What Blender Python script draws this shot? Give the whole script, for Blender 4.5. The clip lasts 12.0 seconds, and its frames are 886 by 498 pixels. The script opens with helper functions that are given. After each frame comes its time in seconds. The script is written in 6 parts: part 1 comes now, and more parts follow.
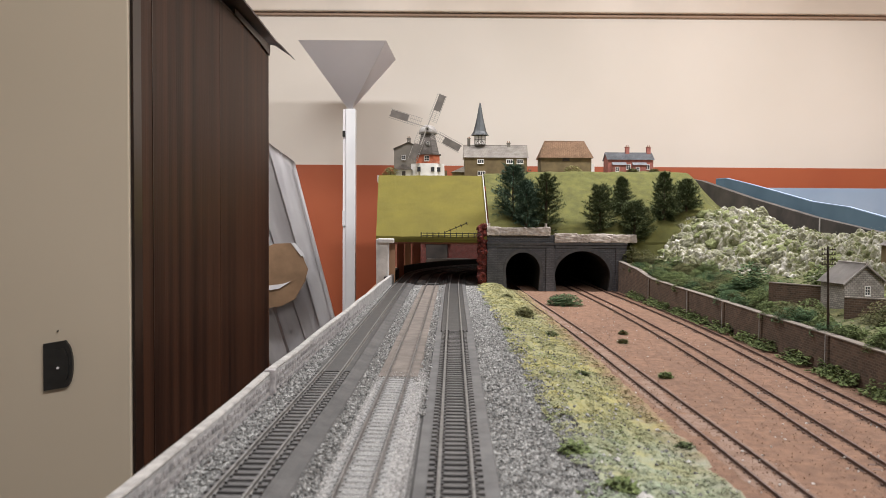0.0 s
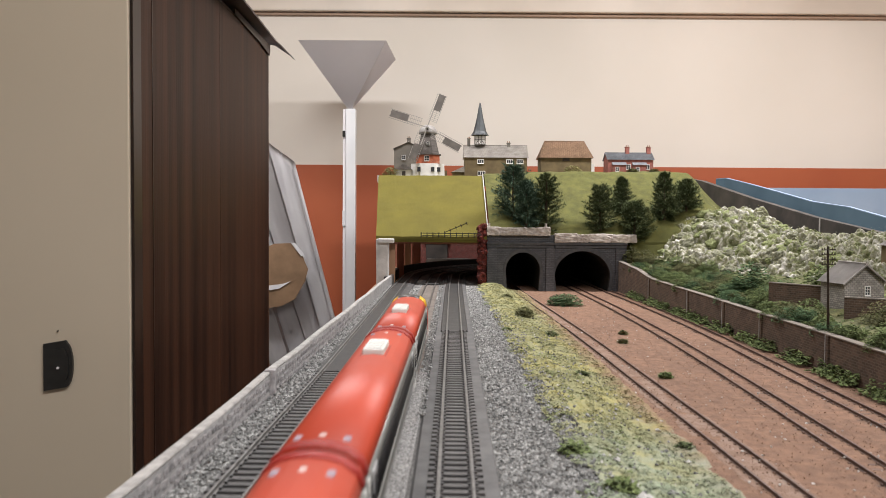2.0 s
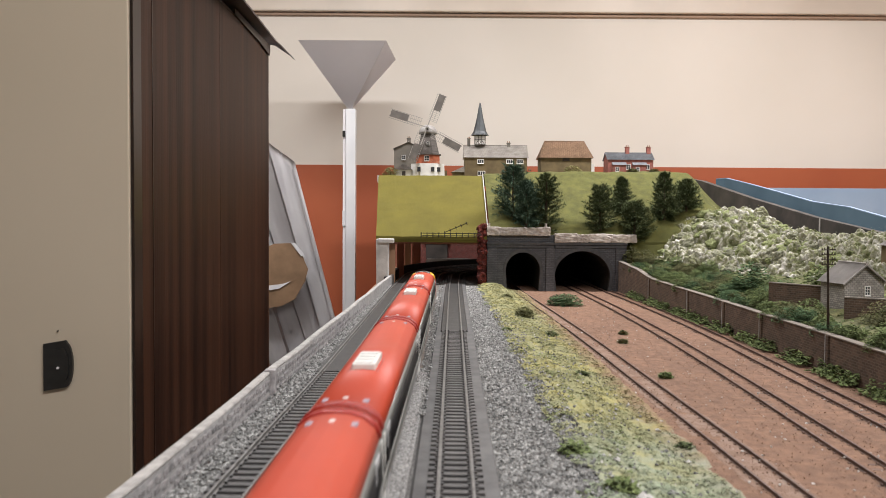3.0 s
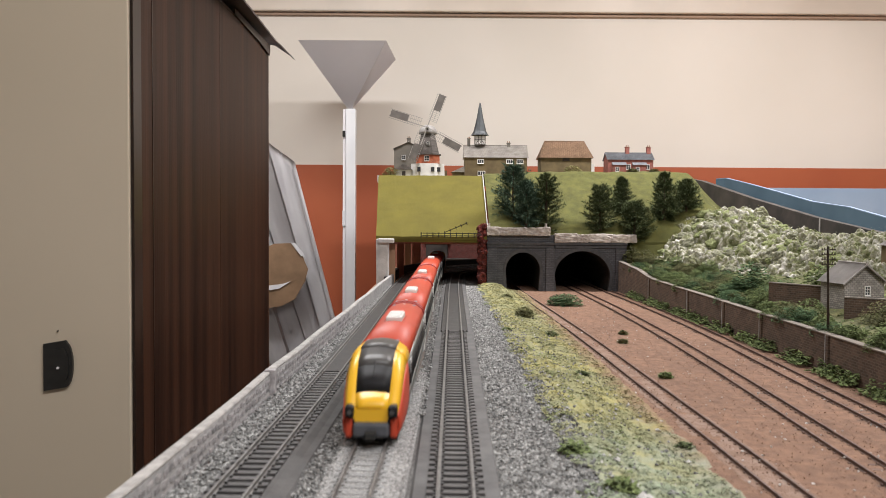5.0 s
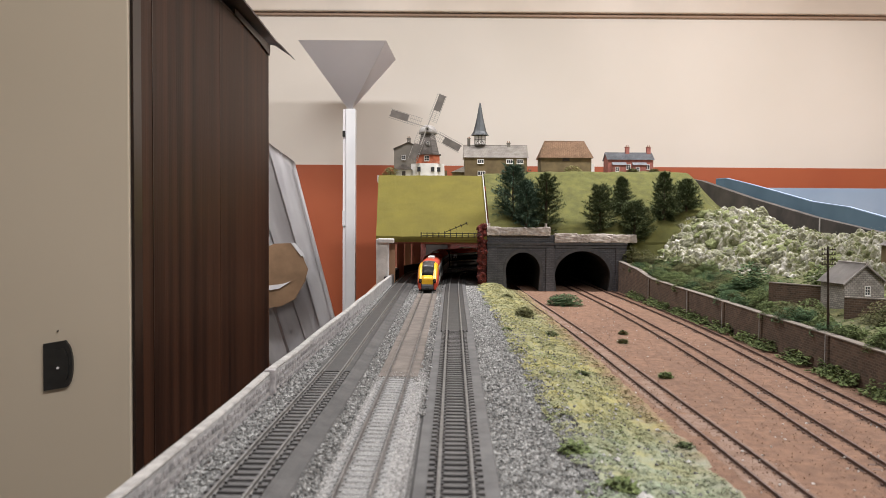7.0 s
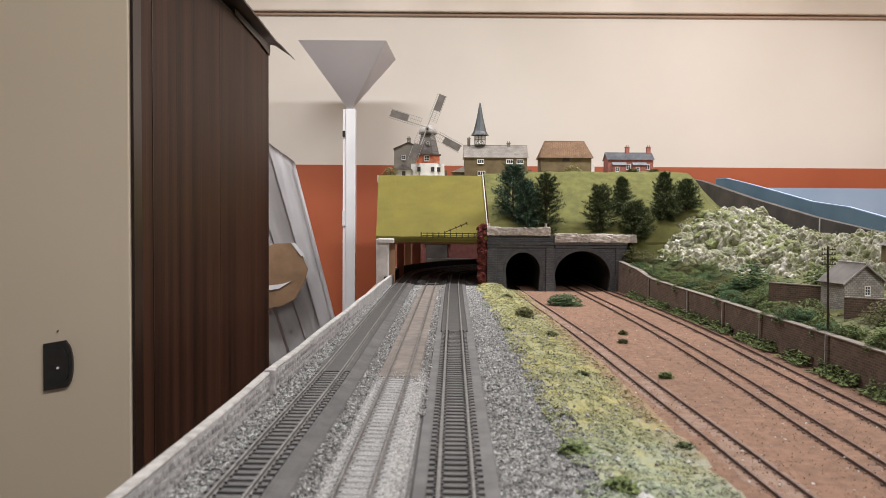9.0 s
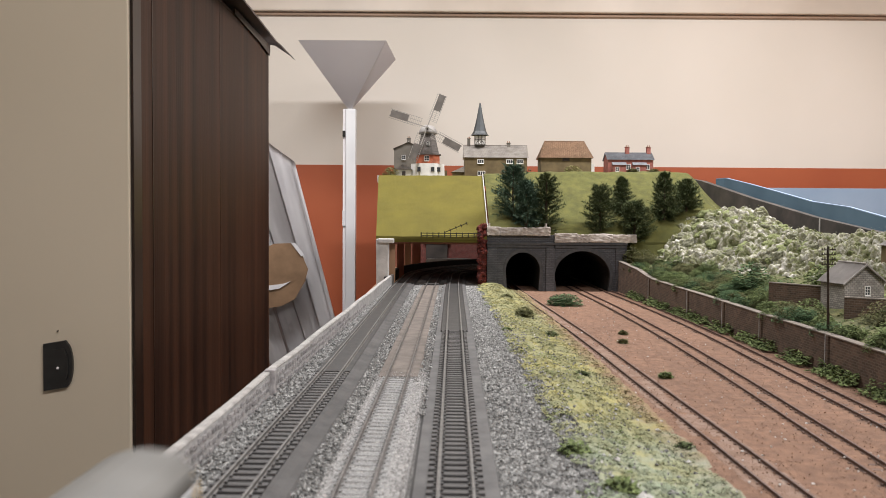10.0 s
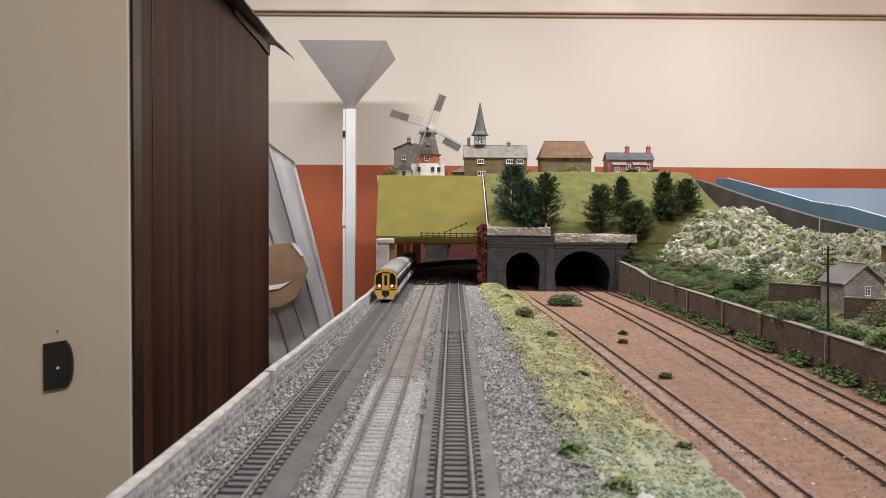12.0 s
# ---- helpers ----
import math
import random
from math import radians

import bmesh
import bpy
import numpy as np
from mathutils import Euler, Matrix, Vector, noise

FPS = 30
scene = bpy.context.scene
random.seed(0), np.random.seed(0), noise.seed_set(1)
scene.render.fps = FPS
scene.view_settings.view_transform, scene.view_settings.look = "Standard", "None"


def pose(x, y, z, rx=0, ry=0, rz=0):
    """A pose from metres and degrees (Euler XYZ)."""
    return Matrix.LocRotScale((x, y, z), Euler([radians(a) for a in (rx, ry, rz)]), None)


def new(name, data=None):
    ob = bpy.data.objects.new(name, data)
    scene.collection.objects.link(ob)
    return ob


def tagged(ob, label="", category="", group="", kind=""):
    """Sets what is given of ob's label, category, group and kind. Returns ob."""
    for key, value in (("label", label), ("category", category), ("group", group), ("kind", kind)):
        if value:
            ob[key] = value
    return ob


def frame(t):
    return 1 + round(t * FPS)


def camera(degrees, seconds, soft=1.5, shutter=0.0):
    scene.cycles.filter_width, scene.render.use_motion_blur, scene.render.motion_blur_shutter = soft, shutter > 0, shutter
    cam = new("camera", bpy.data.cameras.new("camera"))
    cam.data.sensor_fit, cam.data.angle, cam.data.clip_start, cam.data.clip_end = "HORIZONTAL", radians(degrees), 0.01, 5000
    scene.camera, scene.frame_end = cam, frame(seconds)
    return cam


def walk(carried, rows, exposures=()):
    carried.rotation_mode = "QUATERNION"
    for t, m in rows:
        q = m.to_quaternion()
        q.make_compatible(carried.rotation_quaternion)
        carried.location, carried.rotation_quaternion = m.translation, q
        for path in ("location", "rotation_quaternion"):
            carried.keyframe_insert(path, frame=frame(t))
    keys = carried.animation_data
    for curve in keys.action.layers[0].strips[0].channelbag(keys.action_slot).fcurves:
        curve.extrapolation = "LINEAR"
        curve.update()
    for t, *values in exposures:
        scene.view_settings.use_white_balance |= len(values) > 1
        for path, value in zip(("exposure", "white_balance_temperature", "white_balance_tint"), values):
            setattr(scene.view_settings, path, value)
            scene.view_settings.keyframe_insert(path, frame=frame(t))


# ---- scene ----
# Metres; z = 0 is the top of the rails of the raised lines, the room's floor lies 1.1 m lower.
CAM_Z = 0.130
FLOOR_Z, CEIL_Z = -1.10, 1.40
cam = camera(56.8, 12.0, soft=0.7, shutter=0.5)
cam.data.dof.use_dof, cam.data.dof.focus_distance, cam.data.dof.aperture_fstop = True, 1.5, 21.0
TILT = math.degrees(math.atan(56 / 1450))
CAM_POSE = pose(0, 0, CAM_Z, 90 - TILT, 0, 0) @ pose(0, 0, 0, 0, 0, 0.4)
walk(cam, [(0.0, CAM_POSE), (12.0, CAM_POSE)], exposures=[(0.0, 0.0), (12.0, 0.0)])

# ---- light ----
world = bpy.data.worlds.new("room_air")
scene.world = world
world.use_nodes = True
world.node_tree.nodes["Background"].inputs[0].default_value = (1.0, 0.9, 0.8, 1)
world.node_tree.nodes["Background"].inputs[1].default_value = 0.02


FITTINGS = []


def ceiling_lamp(x, y, long, wide, power):
    data = bpy.data.lights.new("ceiling_lamp", "AREA")
    data.shape, data.size, data.size_y, data.energy, data.color = "RECTANGLE", long, wide, power, (0.985, 0.98, 0.99)
    ob = new("ceiling_lamp", data)
    ob.location = (x, y, CEIL_Z - 0.045)
    FITTINGS.append((x, y, long, wide))


ceiling_lamp(-0.42, 1.60, 0.8, 0.18, 24)
# Added fill lamps, unseen: one for the right wall, one behind the camera.
ceiling_lamp(0.95, 1.62, 0.8, 0.18, 33)
ceiling_lamp(0.60, -0.30, 1.3, 0.18, 34)


# ---- materials ----
def M(name, a, b=None, scale=60.0, rough=0.7, bump=0.0, metal=0.0, fine=6.0, big=0.25, spec=0.5, stretch=(1, 1, 1), vary=0.0, detail=4.0):
    """Two tones mixed by a noise, a second noise for large blotches, and a fine relief; scale is in cycles a metre."""
    m = bpy.data.materials.new(name)
    m.use_nodes = True
    nt = m.node_tree
    n, l = nt.nodes, nt.links
    p = n["Principled BSDF"]
    b = b or tuple(min(1, c * 0.75) for c in a)
    tc, mp = n.new("ShaderNodeTexCoord"), n.new("ShaderNodeMapping")
    mp.inputs["Scale"].default_value = stretch
    l.new(tc.outputs["Object"], mp.inputs["Vector"])
    n1, n2 = n.new("ShaderNodeTexNoise"), n.new("ShaderNodeTexNoise")
    n1.inputs["Scale"].default_value, n1.inputs["Detail"].default_value = scale, detail
    n2.inputs["Scale"].default_value, n2.inputs["Detail"].default_value = scale * big, 2.0
    for k in (n1, n2):
        l.new(mp.outputs[0], k.inputs["Vector"])
    ramp = n.new("ShaderNodeValToRGB")
    ramp.color_ramp.elements[0].position, ramp.color_ramp.elements[1].position = 0.34, 0.66
    ramp.color_ramp.elements[0].color, ramp.color_ramp.elements[1].color = (*b, 1), (*a, 1)
    l.new(n1.outputs["Fac"], ramp.inputs[0])
    mix = n.new("ShaderNodeMixRGB")
    mix.blend_type = "MULTIPLY"
    mix.inputs[0].default_value = 0.55
    r2 = n.new("ShaderNodeValToRGB")
    r2.color_ramp.elements[0].position, r2.color_ramp.elements[1].position = 0.3, 0.7
    r2.color_ramp.elements[0].color, r2.color_ramp.elements[1].color = (0.68, 0.68, 0.68, 1), (1.05, 1.05, 1.05, 1)
    l.new(n2.outputs["Fac"], r2.inputs[0])
    l.new(ramp.outputs[0], mix.inputs[1])
    l.new(r2.outputs[0], mix.inputs[2])
    out = mix.outputs[0]
    if vary:
        oi, hsv = n.new("ShaderNodeObjectInfo"), n.new("ShaderNodeHueSaturation")
        mr = n.new("ShaderNodeMapRange")
        mr.inputs["To Min"].default_value, mr.inputs["To Max"].default_value = 1 - vary, 1 + vary
        l.new(oi.outputs["Random"], mr.inputs["Value"])
        l.new(mr.outputs[0], hsv.inputs["Value"])
        l.new(out, hsv.inputs["Color"])
        out = hsv.outputs[0]
    l.new(out, p.inputs["Base Color"])
    p.inputs["Roughness"].default_value, p.inputs["Metallic"].default_value = rough, metal
    p.inputs["Specular IOR Level"].default_value = spec
    if bump:
        n3, bp = n.new("ShaderNodeTexNoise"), n.new("ShaderNodeBump")
        n3.inputs["Scale"].default_value, n3.inputs["Detail"].default_value = scale * fine, 3.0
        l.new(mp.outputs[0], n3.inputs["Vector"])
        bp.inputs["Strength"].default_value, bp.inputs["Distance"].default_value = min(1, bump), 0.001
        l.new(n3.outputs["Fac"], bp.inputs["Height"])
        l.new(bp.outputs[0], p.inputs["Normal"])
    return m


def island_tones(m, lo, hi):
    """Vary the value of each joined piece of a mesh."""
    nt = m.node_tree
    n, l = nt.nodes, nt.links
    p = n["Principled BSDF"]
    src = p.inputs["Base Color"].links[0].from_socket
    g, mr, hsv = n.new("ShaderNodeNewGeometry"), n.new("ShaderNodeMapRange"), n.new("ShaderNodeHueSaturation")
    mr.inputs["To Min"].default_value, mr.inputs["To Max"].default_value = lo, hi
    l.new(g.outputs["Random Per Island"], mr.inputs["Value"])
    l.new(mr.outputs[0], hsv.inputs["Value"])
    l.new(src, hsv.inputs["Color"])
    l.new(hsv.outputs[0], p.inputs["Base Color"])
    return m


def bricks(name, a, b, mortar, length, height, rough=0.85, joint=0.08, bump=0.5):
    """Coursed masonry for small or far walls; length and height of a brick in metres."""
    m = bpy.data.materials.new(name)
    m.use_nodes = True
    nt = m.node_tree
    n, l = nt.nodes, nt.links
    p = n["Principled BSDF"]
    tc, sx, ad, cb = n.new("ShaderNodeTexCoord"), n.new("ShaderNodeSeparateXYZ"), n.new("ShaderNodeMath"), n.new("ShaderNodeCombineXYZ")
    ad.operation = "SUBTRACT"
    l.new(tc.outputs["Object"], sx.inputs[0])
    l.new(sx.outputs[0], ad.inputs[0])
    l.new(sx.outputs[1], ad.inputs[1])
    l.new(ad.outputs[0], cb.inputs[0])
    l.new(sx.outputs[2], cb.inputs[1])
    br, no, mix = n.new("ShaderNodeTexBrick"), n.new("ShaderNodeTexNoise"), n.new("ShaderNodeMixRGB")
    l.new(cb.outputs[0], br.inputs["Vector"])
    br.inputs["Scale"].default_value = 1.0
    br.inputs["Brick Width"].default_value, br.inputs["Row Height"].default_value = length, height
    br.inputs["Mortar Size"].default_value = height * joint
    br.inputs["Color1"].default_value, br.inputs["Color2"].default_value, br.inputs["Mortar"].default_value = (*a, 1), (*b, 1), (*mortar, 1)
    no.inputs["Scale"].default_value, no.inputs["Detail"].default_value = 0.35 / length, 5.0
    l.new(tc.outputs["Object"], no.inputs["Vector"])
    mix.blend_type, mix.inputs[0].default_value = "OVERLAY", 0.5
    l.new(br.outputs["Color"], mix.inputs[1])
    l.new(no.outputs["Fac"], mix.inputs[2])
    l.new(mix.outputs[0], p.inputs["Base Color"])
    bp = n.new("ShaderNodeBump")
    bp.invert = True
    bp.inputs["Strength"].default_value, bp.inputs["Distance"].default_value = bump, height * 0.3
    l.new(br.outputs["Fac"], bp.inputs["Height"])
    l.new(bp.outputs[0], p.inputs["Normal"])
    p.inputs["Roughness"].default_value = rough
    return m


MAT = dict(
    cream=M("cream_emulsion", (0.84, 0.775, 0.70), (0.815, 0.75, 0.67), 3, 0.6, 0.12, fine=90),
    orange=M("orange_emulsion", (0.46, 0.115, 0.045), (0.43, 0.10, 0.04), 4, 0.5, 0.1, fine=80),
    picture_rail=M("painted_rail", (0.78, 0.69, 0.60), (0.72, 0.63, 0.54), 6, 0.4),
    rail_shadow=M("brown_rail_shadow", (0.42, 0.29, 0.21), (0.36, 0.25, 0.18), 9, 0.6),
    ceiling=M("ceiling_white", (0.82, 0.78, 0.72), (0.79, 0.75, 0.69), 3, 0.7),
    carpet=M("floor_carpet", (0.12, 0.10, 0.09), (0.08, 0.07, 0.06), 200, 0.95, 0.5),
    darkwood=M("dark_stained_wood", (0.054, 0.0220, 0.0120), (0.018, 0.0078, 0.0048), 34, 0.5, 0.2, stretch=(1, 1, 0.022), detail=8, fine=9, spec=0.16),
    darkedge=M("dark_edge_wood", (0.03, 0.015, 0.010), (0.012, 0.007, 0.005), 30, 0.35, stretch=(1, 1, 0.06)),
    creamdoor=M("cream_door_paint", (0.63, 0.545, 0.43), (0.60, 0.515, 0.40), 3, 0.35, 0.05),
    blackplastic=M("black_plastic", (0.012, 0.012, 0.012), (0.02, 0.02, 0.02), 90, 0.3),
    white_metal=M("white_powder_coat", (0.76, 0.76, 0.78), (0.70, 0.70, 0.72), 9, 0.4),
    grey_metal=M("grey_shade_paint", (0.80, 0.77, 0.79), (0.77, 0.74, 0.76), 7, 0.5),
    wrap_grey=M("grey_plastic_wrap", (0.66, 0.63, 0.63), (0.58, 0.55, 0.555), 7, 0.4, 0.3, stretch=(1, 1, 0.6), fine=5),
    wrap=M("white_plastic_wrap", (0.84, 0.82, 0.83), (0.76, 0.74, 0.76), 7, 0.4, 0.3, stretch=(1, 1, 0.8), fine=5),
    tape=M("brown_parcel_tape", (0.30, 0.19, 0.115), (0.23, 0.145, 0.088), 30, 0.3, 0.15),
    plywood=M("plywood", (0.52, 0.31, 0.19), (0.42, 0.24, 0.14), 40, 0.7, 0.1, stretch=(1, 1, 0.1)),
    redwood=M("reddish_board", (0.34, 0.13, 0.08), (0.26, 0.09, 0.055), 40, 0.7, stretch=(1, 1, 0.1)),
    plaster=M("white_plaster", (0.66, 0.64, 0.62), (0.52, 0.50, 0.48), 60, 0.85, 0.6),
    ballast_base=M("ballast_base", (0.26, 0.25, 0.24), (0.10, 0.095, 0.09), 700, 0.9, 1.0, big=0.05),
    pale_ballast=M("pale_ballast", (0.42, 0.41, 0.40), (0.22, 0.212, 0.208), 520, 0.9, 1.0, big=0.06, fine=2),
    stone_chip=island_tones(M("stone_chip", (0.330, 0.326, 0.317), (0.212, 0.209, 0.203), 300, 0.85), 0.42, 1.6),
    foam=M("track_underlay", (0.090, 0.084, 0.082), (0.052, 0.049, 0.048), 60, 0.75, 0.2),
    foam_pale=M("pale_underlay", (0.125, 0.120, 0.118), (0.085, 0.081, 0.080), 60, 0.75, 0.2),
    sleeper=M("sleeper_plastic", (0.090, 0.084, 0.082), (0.060, 0.056, 0.055), 260, 0.55, 0.2, vary=0.2),
    sleeper_pale=M("ballasted_sleeper", (0.42, 0.415, 0.41), (0.27, 0.265, 0.26), 500, 0.9, 0.8, vary=0.1),
    sleeper_brown=M("sleeper_brown", (0.175, 0.105, 0.075), (0.105, 0.062, 0.046), 200, 0.8, 0.3, vary=0.25),
    infill=M("dark_infill", (0.044, 0.041, 0.039), (0.030, 0.028, 0.027), 90, 0.6, 0.2),
    tan=M("tan_ground_cover", (0.185, 0.155, 0.134), (0.125, 0.104, 0.09), 90, 0.85, 0.4),
    rail=M("nickel_rail", (0.225, 0.215, 0.205), (0.135, 0.128, 0.122), 120, 0.5, metal=0.3),
    rail_worn=M("worn_brown_rail", (0.20, 0.185, 0.175), (0.10, 0.090, 0.084), 150, 0.5, metal=0.4),
    rail_rust=M("rusty_rail", (0.150, 0.090, 0.070), (0.080, 0.048, 0.038), 150, 0.5, metal=0.3),
    yard=M("red_brown_earth", (0.255, 0.142, 0.090), (0.165, 0.090, 0.058), 120, 0.92, 0.8, big=0.10, fine=9, detail=8),
    blade=island_tones(M("grass_fibre", (0.37, 0.335, 0.135), (0.25, 0.24, 0.10), 22, 0.9), 0.82, 1.2),
    bank_turf=M("bank_turf", (0.145, 0.14, 0.055), (0.065, 0.07, 0.026), 90, 0.95, 1.0, big=0.3),
    wall_coping=M("dull_wall_coping", (0.26, 0.22, 0.185), (0.16, 0.135, 0.115), 120, 0.9, 0.5),
    felt=M("mown_felt_grass", (0.142, 0.118, 0.016), (0.132, 0.110, 0.0148), 60, 0.95, 0.6, fine=40, big=0.3),
    felt_dark=M("hillside_grass", (0.138, 0.133, 0.034), (0.090, 0.091, 0.024), 55, 0.95, 0.7, fine=40, big=0.4),
    bush=island_tones(M("bush_foliage", (0.200, 0.245, 0.100), (0.115, 0.150, 0.058), 50, 0.95, spec=0.2), 0.55, 1.5),
    bush_dark=island_tones(M("dark_bush_foliage", (0.125, 0.195, 0.095), (0.070, 0.118, 0.056), 50, 0.95, spec=0.2), 0.55, 1.5),
    scrub=island_tones(M("scrub_foliage", (0.195, 0.190, 0.088), (0.105, 0.105, 0.048), 50, 0.95, spec=0.2), 0.6, 1.45),
    fir=island_tones(M("fir_foliage", (0.112, 0.135, 0.064), (0.064, 0.080, 0.038), 60, 0.95, spec=0.15), 0.55, 1.6),
    fir_blue=island_tones(M("blue_fir_foliage", (0.100, 0.152, 0.106), (0.058, 0.092, 0.064), 60, 0.95, spec=0.15), 0.55, 1.6),
    bark=M("bark", (0.10, 0.065, 0.04), (0.06, 0.04, 0.025), 200, 0.9, 0.5, stretch=(1, 1, 0.3)),
    portal=bricks("dark_grey_masonry", (0.112, 0.112, 0.122), (0.080, 0.081, 0.092), (0.060, 0.060, 0.066), 0.0078, 0.0036, 0.85, 0.12, 0.8),
    portal_plain=M("dark_grey_stone", (0.088, 0.088, 0.096), (0.065, 0.065, 0.07), 150, 0.85, 0.5),
    pale_stone=M("pale_coping_stone", (0.64, 0.575, 0.53), (0.42, 0.36, 0.325), 160, 0.9, 0.7, vary=0.15),
    parapet_stone=M("grey_parapet_stone", (0.48, 0.455, 0.455), (0.27, 0.25, 0.252), 170, 0.9, 0.7, vary=0.3),
    parapet_core=M("parapet_mortar", (0.46, 0.445, 0.44), (0.34, 0.33, 0.325), 150, 0.9, 0.5),
    coping=M("whitish_coping", (0.50, 0.475, 0.455), (0.34, 0.32, 0.305), 130, 0.85, 0.6),
    tunnel_dark=M("black_lining_gap_shade", (0.034, 0.031, 0.031), (0.022, 0.020, 0.020), 40, 0.95),
    brickred=bricks("red_brick_paper", (0.22, 0.055, 0.045), (0.16, 0.045, 0.038), (0.20, 0.13, 0.11), 0.0034, 0.0012),
    redmass=M("dark_red_foam", (0.165, 0.024, 0.015), (0.055, 0.010, 0.008), 200, 0.9, 1.0),
    yardwall=bricks("brown_brick_wall", (0.115, 0.070, 0.047), (0.062, 0.039, 0.027), (0.125, 0.095, 0.072), 0.0062, 0.0025, 0.9, 0.11, 0.8),
    roadwall=M("dark_concrete", (0.095, 0.078, 0.069), (0.050, 0.043, 0.039), 24, 0.85, 0.4),
    blue=M("blue_backscene", (0.120, 0.195, 0.255), (0.095, 0.16, 0.215), 14, 0.6),
    paleblue=M("pale_blue_backscene", (0.31, 0.41, 0.55), (0.26, 0.36, 0.50), 6, 0.55),
    white_edge=M("white_board_edge", (0.62, 0.60, 0.57), (0.50, 0.48, 0.45), 40, 0.7),
)


def zoned(name, tones, scale, rough=0.95, bump=0.8, fine=500.0, across=None, along=None, spec=0.2, spread=0.40):
    """Natural cover in patches: tones by a rough noise, with an optional drift to another tone across x and along y."""
    m = bpy.data.materials.new(name)
    m.use_nodes = True
    n, l = m.node_tree.nodes, m.node_tree.links
    p = n["Principled BSDF"]
    tc, no, ramp = n.new("ShaderNodeTexCoord"), n.new("ShaderNodeTexNoise"), n.new("ShaderNodeValToRGB")
    no.inputs["Scale"].default_value, no.inputs["Detail"].default_value, no.inputs["Roughness"].default_value = scale, 9.0, 0.74
    l.new(tc.outputs["Object"], no.inputs["Vector"])
    e = ramp.color_ramp.elements
    while len(e) < len(tones):
        e.new(0.5)
    for k, c in enumerate(tones):
        e[k].position, e[k].color = 0.50 - spread / 2 + spread * k / (len(tones) - 1), (*c, 1)
    l.new(no.outputs["Fac"], ramp.inputs[0])
    out = ramp.outputs[0]
    sx = n.new("ShaderNodeSeparateXYZ")
    l.new(tc.outputs["Object"], sx.inputs[0])
    for axis, drift in ((0, across), (1, along)):
        if not drift:
            continue
        a, b, tone, most = drift
        no2, ad, mr, mx = n.new("ShaderNodeTexNoise"), n.new("ShaderNodeMath"), n.new("ShaderNodeMapRange"), n.new("ShaderNodeMixRGB")
        no2.inputs["Scale"].default_value, no2.inputs["Detail"].default_value = scale * 1.7, 5.0
        l.new(tc.outputs["Object"], no2.inputs["Vector"])
        ad.operation = "MULTIPLY_ADD"
        ad.inputs[1].default_value = (b - a) * 2.2
        l.new(no2.outputs["Fac"], ad.inputs[0])
        l.new(sx.outputs[axis], ad.inputs[2])
        mr.inputs["From Min"].default_value, mr.inputs["From Max"].default_value = a + (b - a) * 1.1, b + (b - a) * 1.1
        mr.inputs["To Max"].default_value = most
        l.new(ad.outputs[0], mr.inputs["Value"])
        l.new(mr.outputs[0], mx.inputs[0])
        l.new(out, mx.inputs[1])
        mx.inputs[2].default_value = (*tone, 1)
        out = mx.outputs[0]
    l.new(out, p.inputs["Base Color"])
    n3, bp = n.new("ShaderNodeTexNoise"), n.new("ShaderNodeBump")
    n3.inputs["Scale"].default_value, n3.inputs["Detail"].default_value = fine, 4.0
    l.new(tc.outputs["Object"], n3.inputs["Vector"])
    bp.inputs["Strength"].default_value, bp.inputs["Distance"].default_value = bump, 0.001
    l.new(n3.outputs["Fac"], bp.inputs["Height"])
    l.new(bp.outputs[0], p.inputs["Normal"])
    p.inputs["Roughness"].default_value, p.inputs["Specular IOR Level"].default_value = rough, spec
    return m


VERGE_TONES = ((0.13, 0.155, 0.085), (0.235, 0.235, 0.120), (0.285, 0.275, 0.150), (0.345, 0.315, 0.130), (0.36, 0.345, 0.225))
MAT["verge"] = zoned("mossy_verge", VERGE_TONES, 26, across=(0.136, 0.158, (0.25, 0.165, 0.105), 0.85), along=(0.58, 0.40, (0.30, 0.335, 0.265), 0.8))
MAT["verge_fibre"] = island_tones(zoned("mossy_verge_fibre", VERGE_TONES, 26, bump=0.1, across=(0.136, 0.158, (0.25, 0.175, 0.105), 0.7), along=(0.58, 0.40, (0.27, 0.325, 0.245), 0.8)), 0.75, 1.3)
MAT["crag"] = zoned("lichened_crag", ((0.085, 0.090, 0.045), (0.155, 0.165, 0.078), (0.225, 0.22, 0.145), (0.36, 0.345, 0.29), (0.56, 0.535, 0.50)), 62, bump=1.0, fine=420, spread=0.26)
MAT["crag_moss"] = zoned("mossy_crag", ((0.070, 0.085, 0.035), (0.14, 0.165, 0.062), (0.22, 0.245, 0.10), (0.30, 0.32, 0.17), (0.45, 0.45, 0.34)), 70, bump=1.0, fine=420, spread=0.28)
MAT["siding_grit"] = zoned("pinkish_grit", ((0.16, 0.098, 0.070), (0.25, 0.165, 0.125), (0.31, 0.235, 0.195)), 90, bump=1.0, fine=700)


# ---- building helpers ----
def part(name, bm, material, parent=None, label="", smooth=False):
    me = bpy.data.meshes.new(name)
    bm.normal_update()
    bm.to_mesh(me)
    bm.free()
    me.materials.append(material)
    if smooth:
        for f in me.polygons:
            f.use_smooth = True
    ob = new(name, me)
    if parent is not None:
        ob.parent = parent
    if label:
        ob["label"] = label
    return ob


def thing(name, m, label, category, group="", kind=""):
    ob = new(name)
    ob.empty_display_size = 0.01
    ob.matrix_basis = m
    return tagged(ob, label, category, group, kind)


